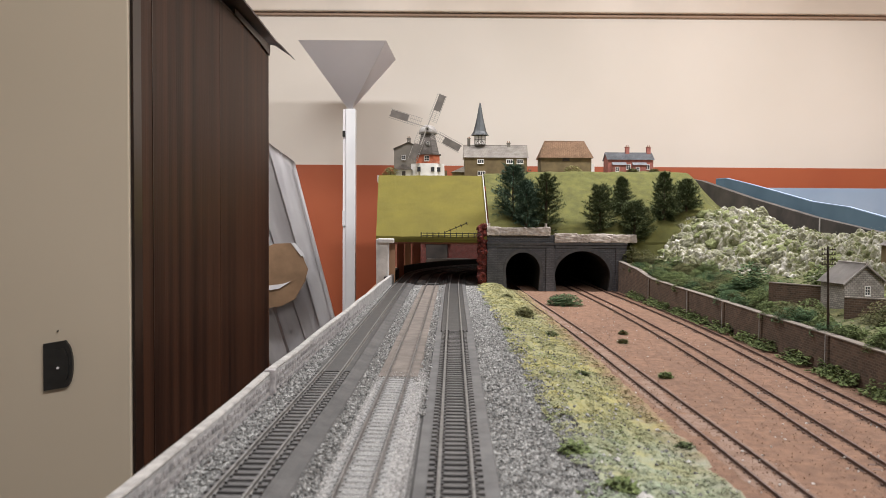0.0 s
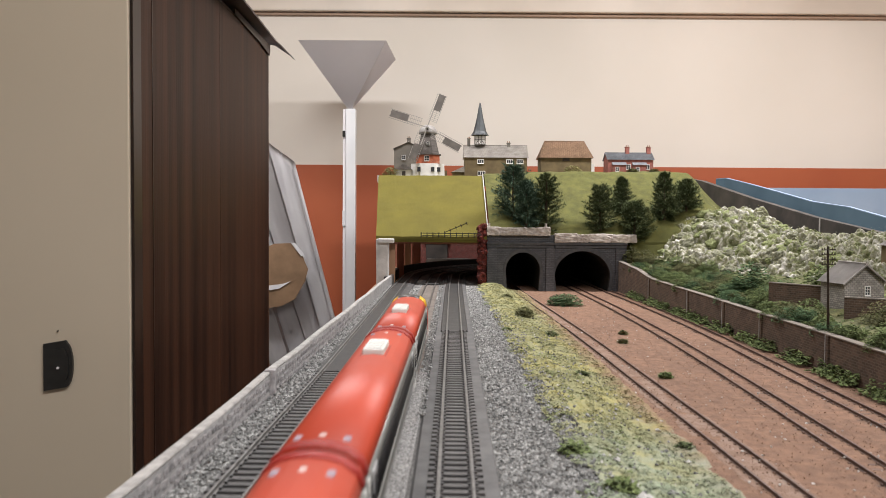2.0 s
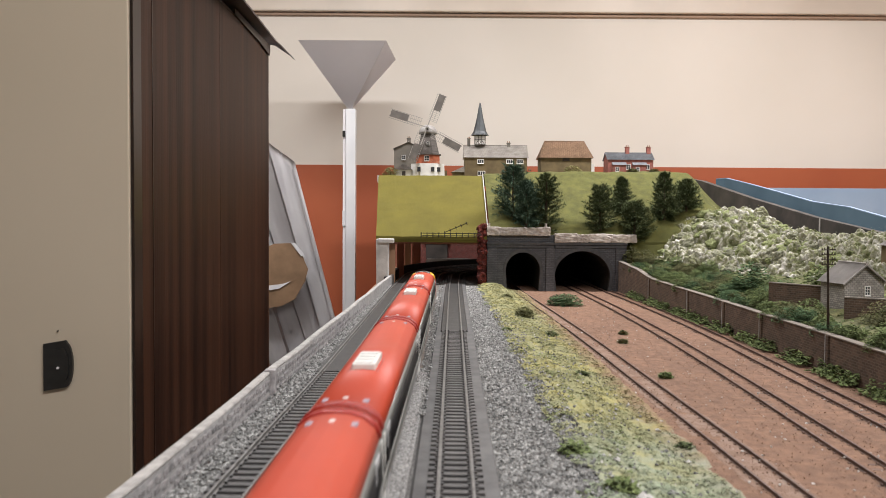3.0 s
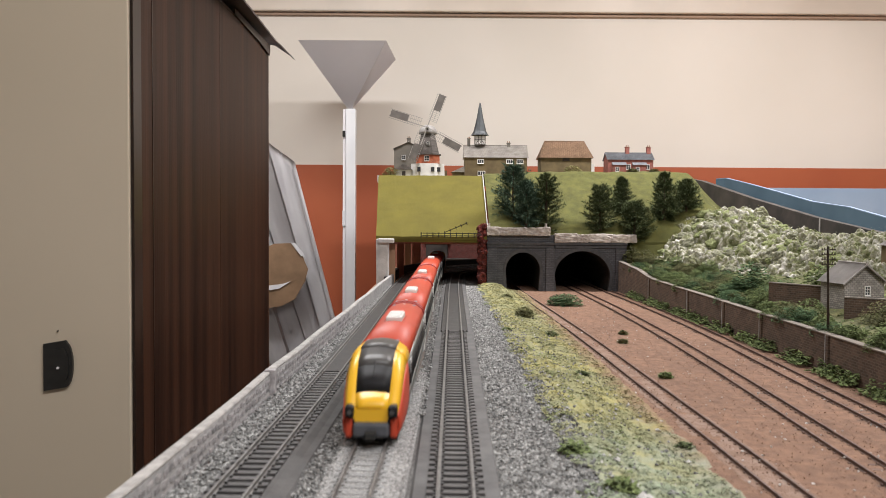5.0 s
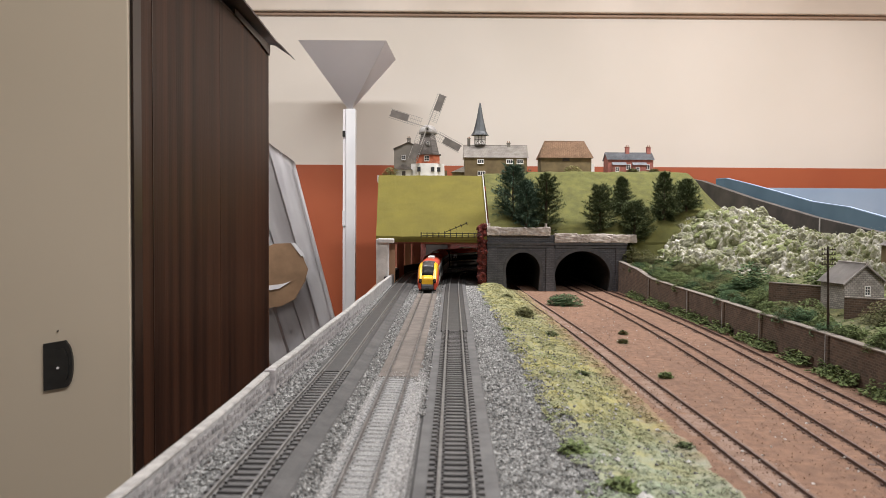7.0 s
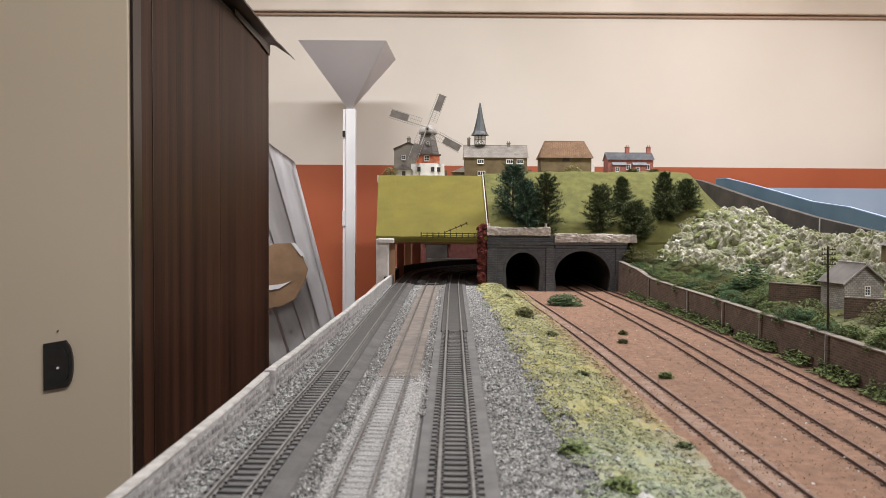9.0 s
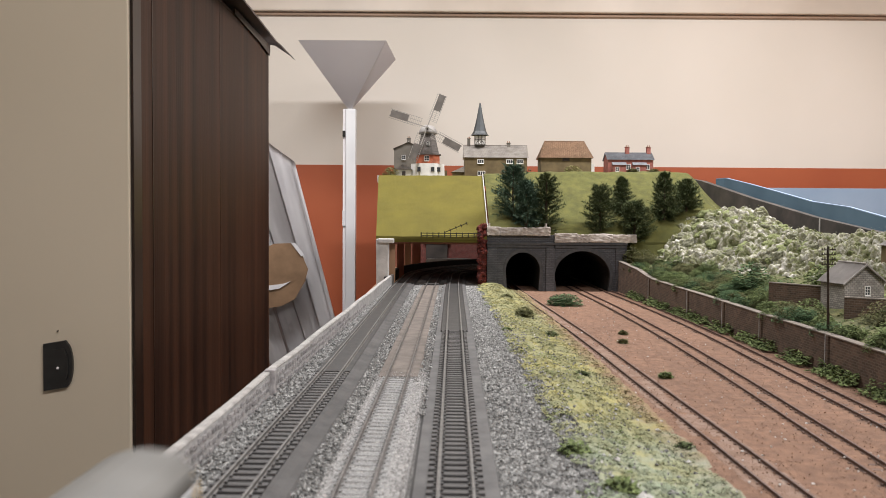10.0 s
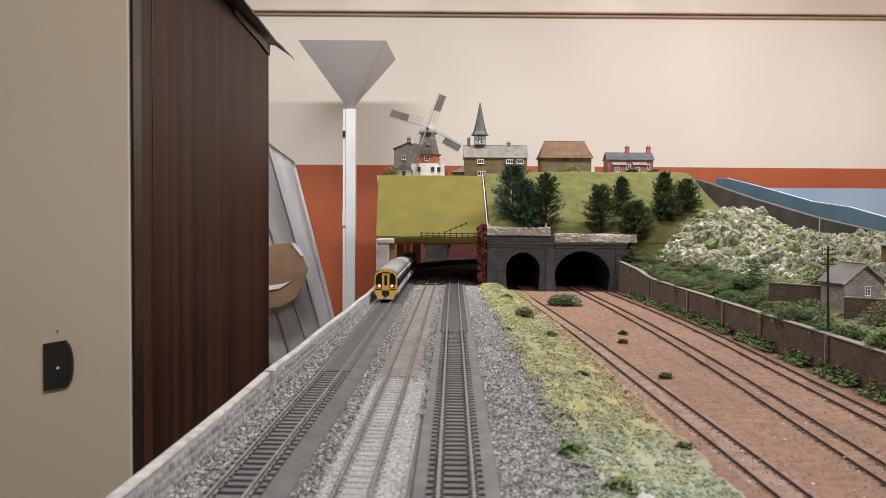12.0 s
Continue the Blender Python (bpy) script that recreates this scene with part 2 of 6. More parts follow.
def box(x0, x1, y0, y1, z0, z1, bev=0.0, bm=None):
    bm = bm or bmesh.new()
    r = bmesh.ops.create_cube(bm, size=1.0, matrix=Matrix.LocRotScale(((x0 + x1) / 2, (y0 + y1) / 2, (z0 + z1) / 2), None, (x1 - x0, y1 - y0, z1 - z0)))
    if bev:
        vs = set(r["verts"])
        bmesh.ops.bevel(bm, geom=[e for e in bm.edges if e.verts[0] in vs and e.verts[1] in vs], offset=bev, segments=2, affect="EDGES", profile=0.5)
    return bm


def tube(r0, r1, z0, z1, n=12, m=None, bm=None):
    bm = bm or bmesh.new()
    m = m or Matrix()
    bmesh.ops.create_cone(bm, cap_ends=True, segments=n, radius1=r0, radius2=r1, depth=z1 - z0, matrix=m @ Matrix.Translation((0, 0, (z0 + z1) / 2)))
    return bm


def prism(pts, axis, d0, d1, bm=None):
    """A closed outline drawn out along an axis. axis 'y': outline in (x, z); 'x': in (y, z); 'z': in (x, y)."""
    bm = bm or bmesh.new()
    put = {"y": lambda a, b, d: (a, d, b), "x": lambda a, b, d: (d, a, b), "z": lambda a, b, d: (a, b, d)}[axis]
    v0 = [bm.verts.new(put(a, b, d0)) for a, b in pts]
    v1 = [bm.verts.new(put(a, b, d1)) for a, b in pts]
    n = len(pts)
    for i in range(n):
        bm.faces.new((v0[i], v0[(i + 1) % n], v1[(i + 1) % n], v1[i]))
    bm.faces.new(v0[::-1])
    bm.faces.new(v1)
    bmesh.ops.recalc_face_normals(bm, faces=bm.faces[:])
    return bm


def sweep(path, outline, bm=None):
    """An outline in (side, up) carried along a path of (x, y, z)."""
    bm = bm or bmesh.new()
    rings = []
    for i, p in enumerate(path):
        a, b = Vector(path[max(0, i - 1)]), Vector(path[min(len(path) - 1, i + 1)])
        d = (b - a)
        d.z = 0
        d.normalize()
        s = Vector((d.y, -d.x, 0))
        rings.append([bm.verts.new(Vector(p) + s * u + Vector((0, 0, v))) for u, v in outline])
    n = len(outline)
    for r, q in zip(rings, rings[1:]):
        for i in range(n):
            bm.faces.new((r[i], r[(i + 1) % n], q[(i + 1) % n], q[i]))
    bm.faces.new(rings[0][::-1])
    bm.faces.new(rings[-1])
    bmesh.ops.recalc_face_normals(bm, faces=bm.faces[:])
    return bm


def grid_sheet(x0, x1, nx, y0, y1, ny, height, bm=None):
    bm = bm or bmesh.new()
    rows = []
    for j in range(ny + 1):
        y = y0 + (y1 - y0) * j / ny
        a, b = (x0(y), x1(y)) if callable(x0) else (x0, x1)
        rows.append([bm.verts.new((a + (b - a) * i / nx, y, height(a + (b - a) * i / nx, y))) for i in range(nx + 1)])
    for r, q in zip(rows, rows[1:]):
        for i in range(nx):
            bm.faces.new((r[i], r[i + 1], q[i + 1], q[i]))
    return bm


def fbm(x, y, s, seed=0.0):
    return noise.fractal(Vector((x * s, y * s, seed)), 0.6, 2.1, 4)


def piece(name, me, parent, m):
    ob = new(name, me)
    ob.parent = parent
    ob.matrix_basis = m
    return ob


# ---- the room ----
def room():
    x0, x1, y0, y1, th = -1.7, 2.7, -2.5, 3.0, 0.12
    tagged(part("floor", box(x0 - th, x1 + th, y0 - th, y1 + th, FLOOR_Z - 0.1, FLOOR_Z), MAT["carpet"]), "dark carpeted floor under the layout", "floor", kind="structure")
    tagged(part("ceiling", box(x0 - th, x1 + th, y0 - th, y1 + th, CEIL_Z, CEIL_Z + 0.1), MAT["ceiling"]), "plain white ceiling", "ceiling", kind="structure")
    north = tagged(part("wall_north", box(x0 - th, x1 + th, y1, y1 + th, FLOOR_Z, CEIL_Z), MAT["cream"]), "cream painted wall with an orange lower band", "wall", kind="structure")
    part("painted_band", box(x0, x1, y1 - 0.003, y1, FLOOR_Z, 0.3185), MAT["orange"], north, "orange painted lower band")
    for n, b in (("wall_south", (x0 - th, x1 + th, y0 - th, y0)), ("wall_west", (x0 - th, x0, y0, y1)), ("wall_east", (x1, x1 + th, y0, y1))):
        tagged(part(n, box(*b, FLOOR_Z, CEIL_Z), MAT["cream"]), "plain cream painted wall", "wall", kind="structure")
    tagged(part("trim", box(x0, x1, y1 - 0.030, y1 - 0.001, 0.868, 0.925, 0.004), MAT["picture_rail"]), "cream painted picture rail on the wall", "trim", kind="structure")
    # The picture rail's shadow line, built as a thin brown strip.
    tagged(part("trim", box(x0, x1, y1 - 0.012, y1 - 0.001, 0.856, 0.866, 0.002), MAT["rail_shadow"]), "thin brown strip painted as shadow under the picture rail", "trim", kind="structure")
    tagged(part("trim", box(x0, x1, y1 - 0.022, y1 - 0.001, 0.93, 0.99, 0.003), MAT["picture_rail"]), "upper cream moulding of the wall", "trim", kind="structure")


room()
# Assumed housings above the lamps, all out of view.
for fx, fy, fl, fw in FITTINGS:
    fit = thing("ceiling_light", pose(fx, fy, CEIL_Z), "assumed white ceiling light fitting, out of view", "ceiling light", "ceiling lights")
    part("housing", box(-fl / 2 - 0.02, fl / 2 + 0.02, -fw / 2 - 0.02, fw / 2 + 0.02, -0.038, -0.001, 0.006), MAT["white_metal"], fit)


# ---- the railway's lines ----
def curve_of(pts):
    """x of a line at a given y, by its marks (y, x), joined smoothly."""
    ys, xs = [p[0] for p in pts], [p[1] for p in pts]

    def at(y):
        return float(np.mean([np.interp(y + d, ys, xs) for d in (-0.12, -0.08, -0.04, 0.0, 0.04, 0.08, 0.12)]))
    return at


TURN_Y, TURN_R = 1.85, 0.55


def line_path(x0, slope=0.0135, near=0.0, y0=-2.4, total=6.4, step=0.02):
    """Points of a raised line: straight, then a quarter turn to the right inside the hill, then straight on."""
    pts, s = [], y0
    r = TURN_R - x0
    while s < total:
        if s < TURN_Y:
            e = min(1.0, max(0.0, (0.75 - s) / 0.45))
            pts.append((x0 + slope * s + 0.03 * max(0.0, s - 1.45) ** 2 - near * e * e * (3 - 2 * e), s, 0.0))
        else:
            a = min((s - TURN_Y) / r, math.pi / 2)
            x = x0 + slope * TURN_Y + 0.03 * (TURN_Y - 1.45) ** 2 + r - r * math.cos(a) + max(0.0, s - TURN_Y - r * math.pi / 2)
            pts.append((x, TURN_Y + r * math.sin(a), 0.0))
        s += step
    return pts


PATH_LEFT = line_path(-0.1000, 0.0092, 0.0045)
PATH_MID = line_path(-0.0460, 0.0138, 0.0015)
PATH_RIGHT = line_path(0.0023, 0.012)


def on_path(path, s):
    """The place and heading (degrees from +y, to the left) s metres along a raised line."""
    u = (s + 2.4) / 0.02
    i = max(1, min(len(path) - 3, int(u)))
    k = u - i
    a, b = Vector(path[i]), Vector(path[i + 1])
    d = Vector(path[i + 2]) - Vector(path[i - 1])
    return a + (b - a) * k, math.degrees(math.atan2(-d.x, d.y))


# ---- layout ground ----
YARD_Z = -0.015
LINE_A = curve_of([(-0.4, 0.19), (0.5, 0.186), (0.67, 0.182), (0.98, 0.176), (1.3, 0.163), (1.6, 0.150), (2.3, 0.14)])
LINE_B = curve_of([(-0.4, 0.225), (0.51, 0.257), (0.67, 0.267), (0.99, 0.279), (1.3, 0.281), (1.7, 0.274), (2.3, 0.26)])
LINE_C = curve_of([(-0.4, 0.280), (0.67, 0.324), (1.04, 0.341), (1.3, 0.342), (1.7, 0.330), (2.3, 0.31)])
WALL_X = curve_of([(-0.4, 0.352), (0.65, 0.364), (0.95, 0.371), (1.22, 0.366), (1.64, 0.352)])


def parapet_x(y):
    return float(np.interp(y, [-0.5, 0.34, 0.63, 1.15, 1.62, 2.2], [-0.1440, -0.1332, -0.1285, -0.1145, -0.1040, -0.055]))


def ground_z(x, y):
    """Raised lines, a grassy slope, the yard."""
    a, b = 0.080 - 0.012 * min(1, max(0, (y - 0.5))), 0.150
    k = min(1, max(0, (x - a) / (b - a)))
    k = k * k * (3 - 2 * k)
    bump = 0.0022 * fbm(x, y, 40) * (0.3 + 2.2 * k * (1 - k) * 2)
    return -0.0065 + (YARD_Z - 0.0025 + 0.0065) * k + bump


def bank_z(x, y):
    """Scrubland behind the brick wall, up to the foot of the rocks."""
    d = x - WALL_X(y)
    return 0.014 + 0.042 * min(1, max(0, d / 0.2)) + 0.004 * fbm(x, y, 25, 3.0) + 0.020 * max(0, min(1, (y - 1.3) / 0.35))


def layout_ground():
    tagged(part("ground", grid_sheet(lambda y: parapet_x(y) + 0.002, lambda y: 0.110, 36, -2.2, 2.9, 360, ground_z), MAT["ballast_base"]), "grey stone ballast under the raised lines", "ballast", kind="structure")
    tagged(part("ground", grid_sheet(lambda y: 0.082 - 0.010 * min(1, max(0, y - 0.5)) + 0.012 * fbm(2.0, y, 14), lambda y: 0.161, 30, -2.2, 1.66, 460, lambda x, y: ground_z(x, y) + 0.0016 + 0.0022 * fbm(x, y, 90, 5)), MAT["verge"]), "yellow-green grassy slope beside the line", "grass", kind="structure")
    tagged(part("ground", grid_sheet(lambda y: 0.1565, lambda y: WALL_X(min(y, 1.66)) + 0.01, 50, -2.2, 2.4, 330, lambda x, y: YARD_Z - 0.0022 + 0.0010 * fbm(x, y, 60)), MAT["yard"]), "reddish-brown earth of the goods yard", "yard ground", kind="structure")
    tagged(part("ground", grid_sheet(lambda y: WALL_X(min(y, 1.66)) + 0.004, lambda y: 0.95, 60, -2.2, 1.72, 200, bank_z), MAT["bank_turf"]), "rough grassy bank behind the brick wall", "grass", kind="structure")
    bm = box(-0.17, 2.0, -2.25, 2.95, -0.10, -0.04)
    tagged(part("baseboard", bm, MAT["plywood"]), "plywood baseboard carrying the model railway", "baseboard", kind="structure")
    for x in (-0.12, 1.93):
        for y in (-2.1, 0.4, 2.85):
            tagged(part("trestle_leg", box(x - 0.02, x + 0.02, y - 0.02, y + 0.02, FLOOR_Z, -0.10), MAT["plywood"]), "square wooden leg under the baseboard", "table leg", "baseboard legs")


layout_ground()


# ---- tracks ----
RAIL = [(-0.0011, -0.0030), (0.0011, -0.0030), (0.0011, -0.0026), (0.00035, -0.0022), (0.00035, -0.0009), (0.0006, -0.0006), (0.0006, 0.0), (-0.0006, 0.0), (-0.0006, -0.0006), (-0.00035, -0.0009), (-0.00035, -0.0022), (-0.0011, -0.0026)]


def sleeper_mesh(material, length=0.0285, width=0.0050, high=0.0022):
    bm = box(-length / 2, length / 2, -width / 2, width / 2, -high, 0, 0.0003)
    for s in (-1, 1):
        for e in (-1, 1):
            x = s * 0.0086 + e * 0.0018
            box(x - 0.0007, x + 0.0007, -0.0009, 0.0009, 0.0, 0.0011, bm=bm)
    me = bpy.data.meshes.new("sleeper")
    bm.to_mesh(me)
    bm.free()
    me.materials.append(material)
    return me


def railway_track(path, label, rail_mat, sleeper_me, y_from, y_to, z, pitch=0.0094, jitter=0.0, skip=None):
    t = thing("railway_track", Matrix(), label, "railway track", "model railway tracks")
    path = [p for p in path if p[1] > -2.2 and p[0] < 1.95]
    for s in (-1, 1):
        part("rail", sweep([(p[0], p[1], z) for p in path], [(u + s * 0.0086, v) for u, v in RAIL]), rail_mat, t)
    y, i = y_from, 0
    pts = np.array(path)
    rnd = random.Random(len(label))
    while y < y_to:
        x = float(np.interp(y, pts[:, 1], pts[:, 0]))
        if not (skip and skip(y)):
            piece("sleeper", sleeper_me, t, pose(x + rnd.uniform(-1, 1) * jitter, y, z - 0.0028, 0, 0, rnd.uniform(-1, 1) * jitter * 2000 - 0.8))
        y += pitch
    return t


def slab_along(name, path, half_l, half_r, top, thick, y0, y1, mat, label, category="track bed"):
    pts = [(p[0], p[1], top) for p in path if y0 <= p[1] <= y1 and p[0] < 0.5]
    o = [(-half_l, 0), (half_r, 0), (half_r + thick * 0.8, -thick), (-half_l - thick * 0.8, -thick)]
    return tagged(part(name, sweep(pts, o), mat), label, category, kind="structure")


def tracks():
    dark, pale, brown = sleeper_mesh(MAT["sleeper"]), sleeper_mesh(MAT["sleeper_pale"], 0.027, 0.0052), sleeper_mesh(MAT["sleeper_brown"], 0.027, 0.0040)
    slab_along("track_bed", PATH_LEFT, 0.0155, 0.0260, -0.0046, 0.004, -2.2, 2.55, MAT["foam"], "dark grey foam underlay beneath the outer line")
    pts = [(p[0], p[1], -0.0042) for p in PATH_LEFT if -2.2 <= p[1] <= 1.75 and p[0] < 0.5]
    tagged(part("track_bed", sweep(pts, [(0.0148, -0.004), (0.0285, -0.004), (0.0275, -0.0028), (0.0175, 0.0012), (0.0148, 0.0012)]), MAT["foam"]), "sloping dark foam shoulder beside the outer line", "track bed", kind="structure")
    slab_along("track_bed", PATH_RIGHT, 0.0210, 0.0215, -0.0046, 0.004, -2.2, 2.55, MAT["foam_pale"], "pale grey foam underlay beneath the inner line")
    slab_along("track_bed", PATH_MID, 0.0165, 0.0215, -0.0034, 0.004, -2.2, 0.672, MAT["pale_ballast"], "pale grey ballast packed round the middle line")
    slab_along("track_bed", PATH_MID, 0.0165, 0.0160, -0.0030, 0.004, 0.67, 1.62, MAT["tan"], "smooth tan ground cover round the middle line")
    slab_along("track_bed", PATH_LEFT, 0.0142, 0.0142, -0.0027, 0.0018, 0.70, 2.5, MAT["infill"], "dark grey plates between and beside the rails")
    slab_along("track_bed", PATH_RIGHT, 0.0150, 0.0150, -0.0029, 0.0016, 0.96, 2.5, MAT["infill"], "dark grey plates between and beside the rails")
    slab_along("track_bed", PATH_MID, 0.0140, 0.0140, -0.0026, 0.0022, 1.62, 2.5, MAT["infill"], "dark track bed inside the hill")
    # Shade between the sleepers, laid in as a thin black sheet over the foam.
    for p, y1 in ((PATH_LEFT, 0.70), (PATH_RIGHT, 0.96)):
        slab_along("track_bed", p, 0.0138, 0.0138, -0.0041, 0.0004, -2.2, y1, MAT["tunnel_dark"], "black sheet painting the shade between the sleepers")
    railway_track(PATH_LEFT, "outer line, nickel rails on dark grey sleepers", MAT["rail"], dark, 0.28, 0.70, 0)
    railway_track(PATH_MID, "middle line, worn brown rails in pale ballast", MAT["rail_worn"], pale, 0.28, 0.67, 0, 0.0092, skip=None)
    railway_track(PATH_RIGHT, "inner line, nickel rails on dark grey sleepers", MAT["rail"], dark, 0.28, 0.96, 0)
    for f, what in ((LINE_A, "first"), (LINE_B, "second"), (LINE_C, "third")):
        path = [(f(0.02 * i), 0.02 * i, 0) for i in range(-110, 112)]
        railway_track(path, what + " yard siding, rusty rails half buried in brown earth", MAT["rail_rust"], brown, 0.40, 1.62, YARD_Z + 0.0004, 0.0100, 0.0004)
    tagged(part("track_bed", sweep([(LINE_A(0.03 * i), 0.03 * i, YARD_Z - 0.0030) for i in range(-60, 55)], [(-0.019, -0.001), (0.019, -0.001), (0.014, 0.0010), (-0.014, 0.0010)]), MAT["siding_grit"]), "pinkish grit between the rails of the first siding", "track bed", kind="structure")


tracks()


# ---- stone parapet ----
def parapet():
    t = thing("parapet", Matrix(), "grey stone parapet wall with whitish coping beside the outer line", "stone wall")
    ys = [-2.2 + 0.04 * i for i in range(98)]
    top = 0.0105
    path = [(parapet_x(y) - 0.003, y, 0) for y in ys]
    part("wall_core", sweep(path, [(-0.0030, -0.012), (0.0026, -0.012), (0.0026, top), (-0.0030, top)]), MAT["parapet_core"], t)
    cop = [(p[0] + 0.0003 * math.sin(37 * p[1]), p[1], 0.0005 * math.sin(23 * p[1])) for p in path]
    part("coping", sweep(cop, [(-0.0030, top), (0.0024, top), (0.0027, top + 0.0010), (0.0020, top + 0.0022), (-0.0026, top + 0.0022)]), MAT["coping"], t, "whitish uneven coping strip")
    part("post", box(-0.004, 0.004, -0.004, 0.004, -0.012, 0.0145, 0.0008), MAT["parapet_stone"], t).location = (parapet_x(0.615) - 0.001, 0.615, 0)
    rnd = random.Random(4)
    kinds = []
    for k in range(5):
        bm = bmesh.new()
        bmesh.ops.create_icosphere(bm, subdivisions=1, radius=0.5)
        for v in bm.verts:
            q = v.co
            v.co = Vector([math.copysign(abs(c) ** 0.55, c) for c in q]) * 0.62 + noise.noise_vector(q * 2 + Vector((k * 7, 0, 0))) * 0.09
        me = bpy.data.meshes.new("stone")
        bm.to_mesh(me)
        bm.free()
        me.materials.append(MAT["parapet_stone"])
        kinds.append(me)
    n = 0
    for row in range(3):
        y = 0.30 + rnd.uniform(0, 0.004)
        z = -0.0045 + row * 0.0054
        while y < 1.20 and n < 300:
            w = rnd.uniform(0.0055, 0.0115)
            ang = math.degrees(math.atan2(-(parapet_x(y + 0.02) - parapet_x(y)), 0.02))
            o = piece("stone", rnd.choice(kinds), t, pose(parapet_x(y + w / 2) - 0.0006, y + w / 2, z + rnd.uniform(-0.0007, 0.0007), rnd.uniform(-8, 8), 0, ang))
            o.scale = (0.0022, w * 0.95, rnd.uniform(0.0045, 0.0058))
            y += w
            n += 1


parapet()


# ---- brick wall behind the yard ----
def yard_wall():
    t = thing("brick_wall", Matrix(), "low brown brick wall with worn coping along the yard", "brick wall")
    ys = [-2.2 + 0.05 * i for i in range(78)]

    def top(y):
        return float(np.interp(y, [-1, 0.95, 1.25, 1.42, 1.50, 1.66], [0.0195, 0.0205, 0.0235, 0.026, 0.036, 0.045]))
    bm = bmesh.new()
    rings = []
    for y in ys:
        x = WALL_X(y)
        rings.append([bm.verts.new(c) for c in ((x, y, -0.020), (x, y, top(y)), (x + 0.007, y, top(y)), (x + 0.007, y, -0.020))])
    for r, q in zip(rings, rings[1:]):
        for i in range(4):
            bm.faces.new((r[i], r[(i + 1) % 4], q[(i + 1) % 4], q[i]))
    bm.faces.new(rings[0]); bm.faces.new(rings[-1])
    bmesh.ops.recalc_face_normals(bm, faces=bm.faces[:])
    part("wall_face", bm, MAT["yardwall"], t)
    part("coping", sweep([(WALL_X(y) + 0.0035, y, top(y)) for y in ys], [(-0.0045, 0), (0.0045, 0), (0.0045, 0.0010), (-0.0045, 0.0010)]), MAT["wall_coping"], t, "dull worn coping")
    for y in (0.775, 0.945, 1.07, 1.215, 1.42):
        x = WALL_X(y)
        part("pier", box(x - 0.0016, x + 0.001, y - 0.0025, y + 0.0025, -0.018, top(y), 0.0003), MAT["yardwall"], t)
        part("joint", box(x - 0.0020, x + 0.001, y + 0.0027, y + 0.0034, -0.016, top(y)), MAT["parapet_core"], t, "pale filler in a wall joint")


yard_wall()


# ---- tunnel portal ----
def arch_outline(cx, half, z0, spring, top, n=20):
    pts = [(cx - half * 0.93, z0)]
    for i in range(n + 1):
        a = math.pi * (1 - i / n)
        pts.append((cx + half * math.cos(a), spring + (top - spring) * math.sin(a)))
    pts.append((cx + half * 0.93, z0))
    return pts


def portal_wall(x0, x1, z0, z1, arch, y0, y1):
    """A slab pierced by an arched opening."""
    bm = bmesh.new()
    outer = [(x0, z0)] + [(x0 + (x1 - x0) * i / 22, z1) for i in range(23)] + [(x1, z0)]
    for d, flip in ((y0, False), (y1, True)):
        A = [bm.verts.new((a, d, b)) for a, b in arch]
        O = [bm.verts.new((a, d, b)) for a, b in outer]
        n = len(A)
        m = len(O)
        for i in range(n - 1):
            j0, j1 = round(i * (m - 1) / (n - 1)), round((i + 1) * (m - 1) / (n - 1))
            loop = [A[i]] + O[j0:j1 + 1] + [A[i + 1]]
            if len(set(loop)) >= 3:
                bm.faces.new(loop[::-1] if flip else loop)
        if d == y0:
            A0, O0 = A, O
    for P, Q in ((A0, A), (O0, O)):
        for i in range(len(P) - 1):
            bm.faces.new((P[i], P[i + 1], Q[i + 1], Q[i]))
    bmesh.ops.recalc_face_normals(bm, faces=bm.faces[:])
    return bm


def arch_ring(arch, grow, cx, z0, y0, y1):
    bm = bmesh.new()
    rings = []
    for a, b in arch:
        s = math.hypot(a - cx, max(b - z0, 0.004)) or 1
        k = 1 + grow / s
        o = (cx + (a - cx) * k, z0 + (b - z0) * k)
        rings.append([bm.verts.new(c) for c in ((a, y0, b), (o[0], y0, o[1]), (o[0], y1, o[1]), (a, y1, b))])
    for r, q in zip(rings, rings[1:]):
        for i in range(4):
            bm.faces.new((r[i], r[(i + 1) % 4], q[(i + 1) % 4], q[i]))
    bmesh.ops.recalc_face_normals(bm, faces=bm.faces[:])
    return bm


def lining(arch, y0, y1):
    bm = bmesh.new()
    r = [[bm.verts.new((a, y, b)) for a, b in arch] for y in (y0, y1)]
    for i in range(len(arch) - 1):
        bm.faces.new((r[0][i], r[0][i + 1], r[1][i + 1], r[1][i]))
    bm.faces.new(r[1])
    return bm


def ragged_stone(x0, x1, y, z, h, d, rnd):
    bm = box(x0, x1 - 0.0001, y - d / 2, y + d / 2, z - 0.001, z + h, 0.0009)
    bmesh.ops.subdivide_edges(bm, edges=[e for e in bm.edges if e.calc_length() > 0.004], cuts=4, use_grid_fill=True)
    for v in bm.verts:
        v.co += noise.noise_vector(v.co * 210) * 0.0017 + noise.noise_vector(v.co * 600) * 0.0009
    return bm


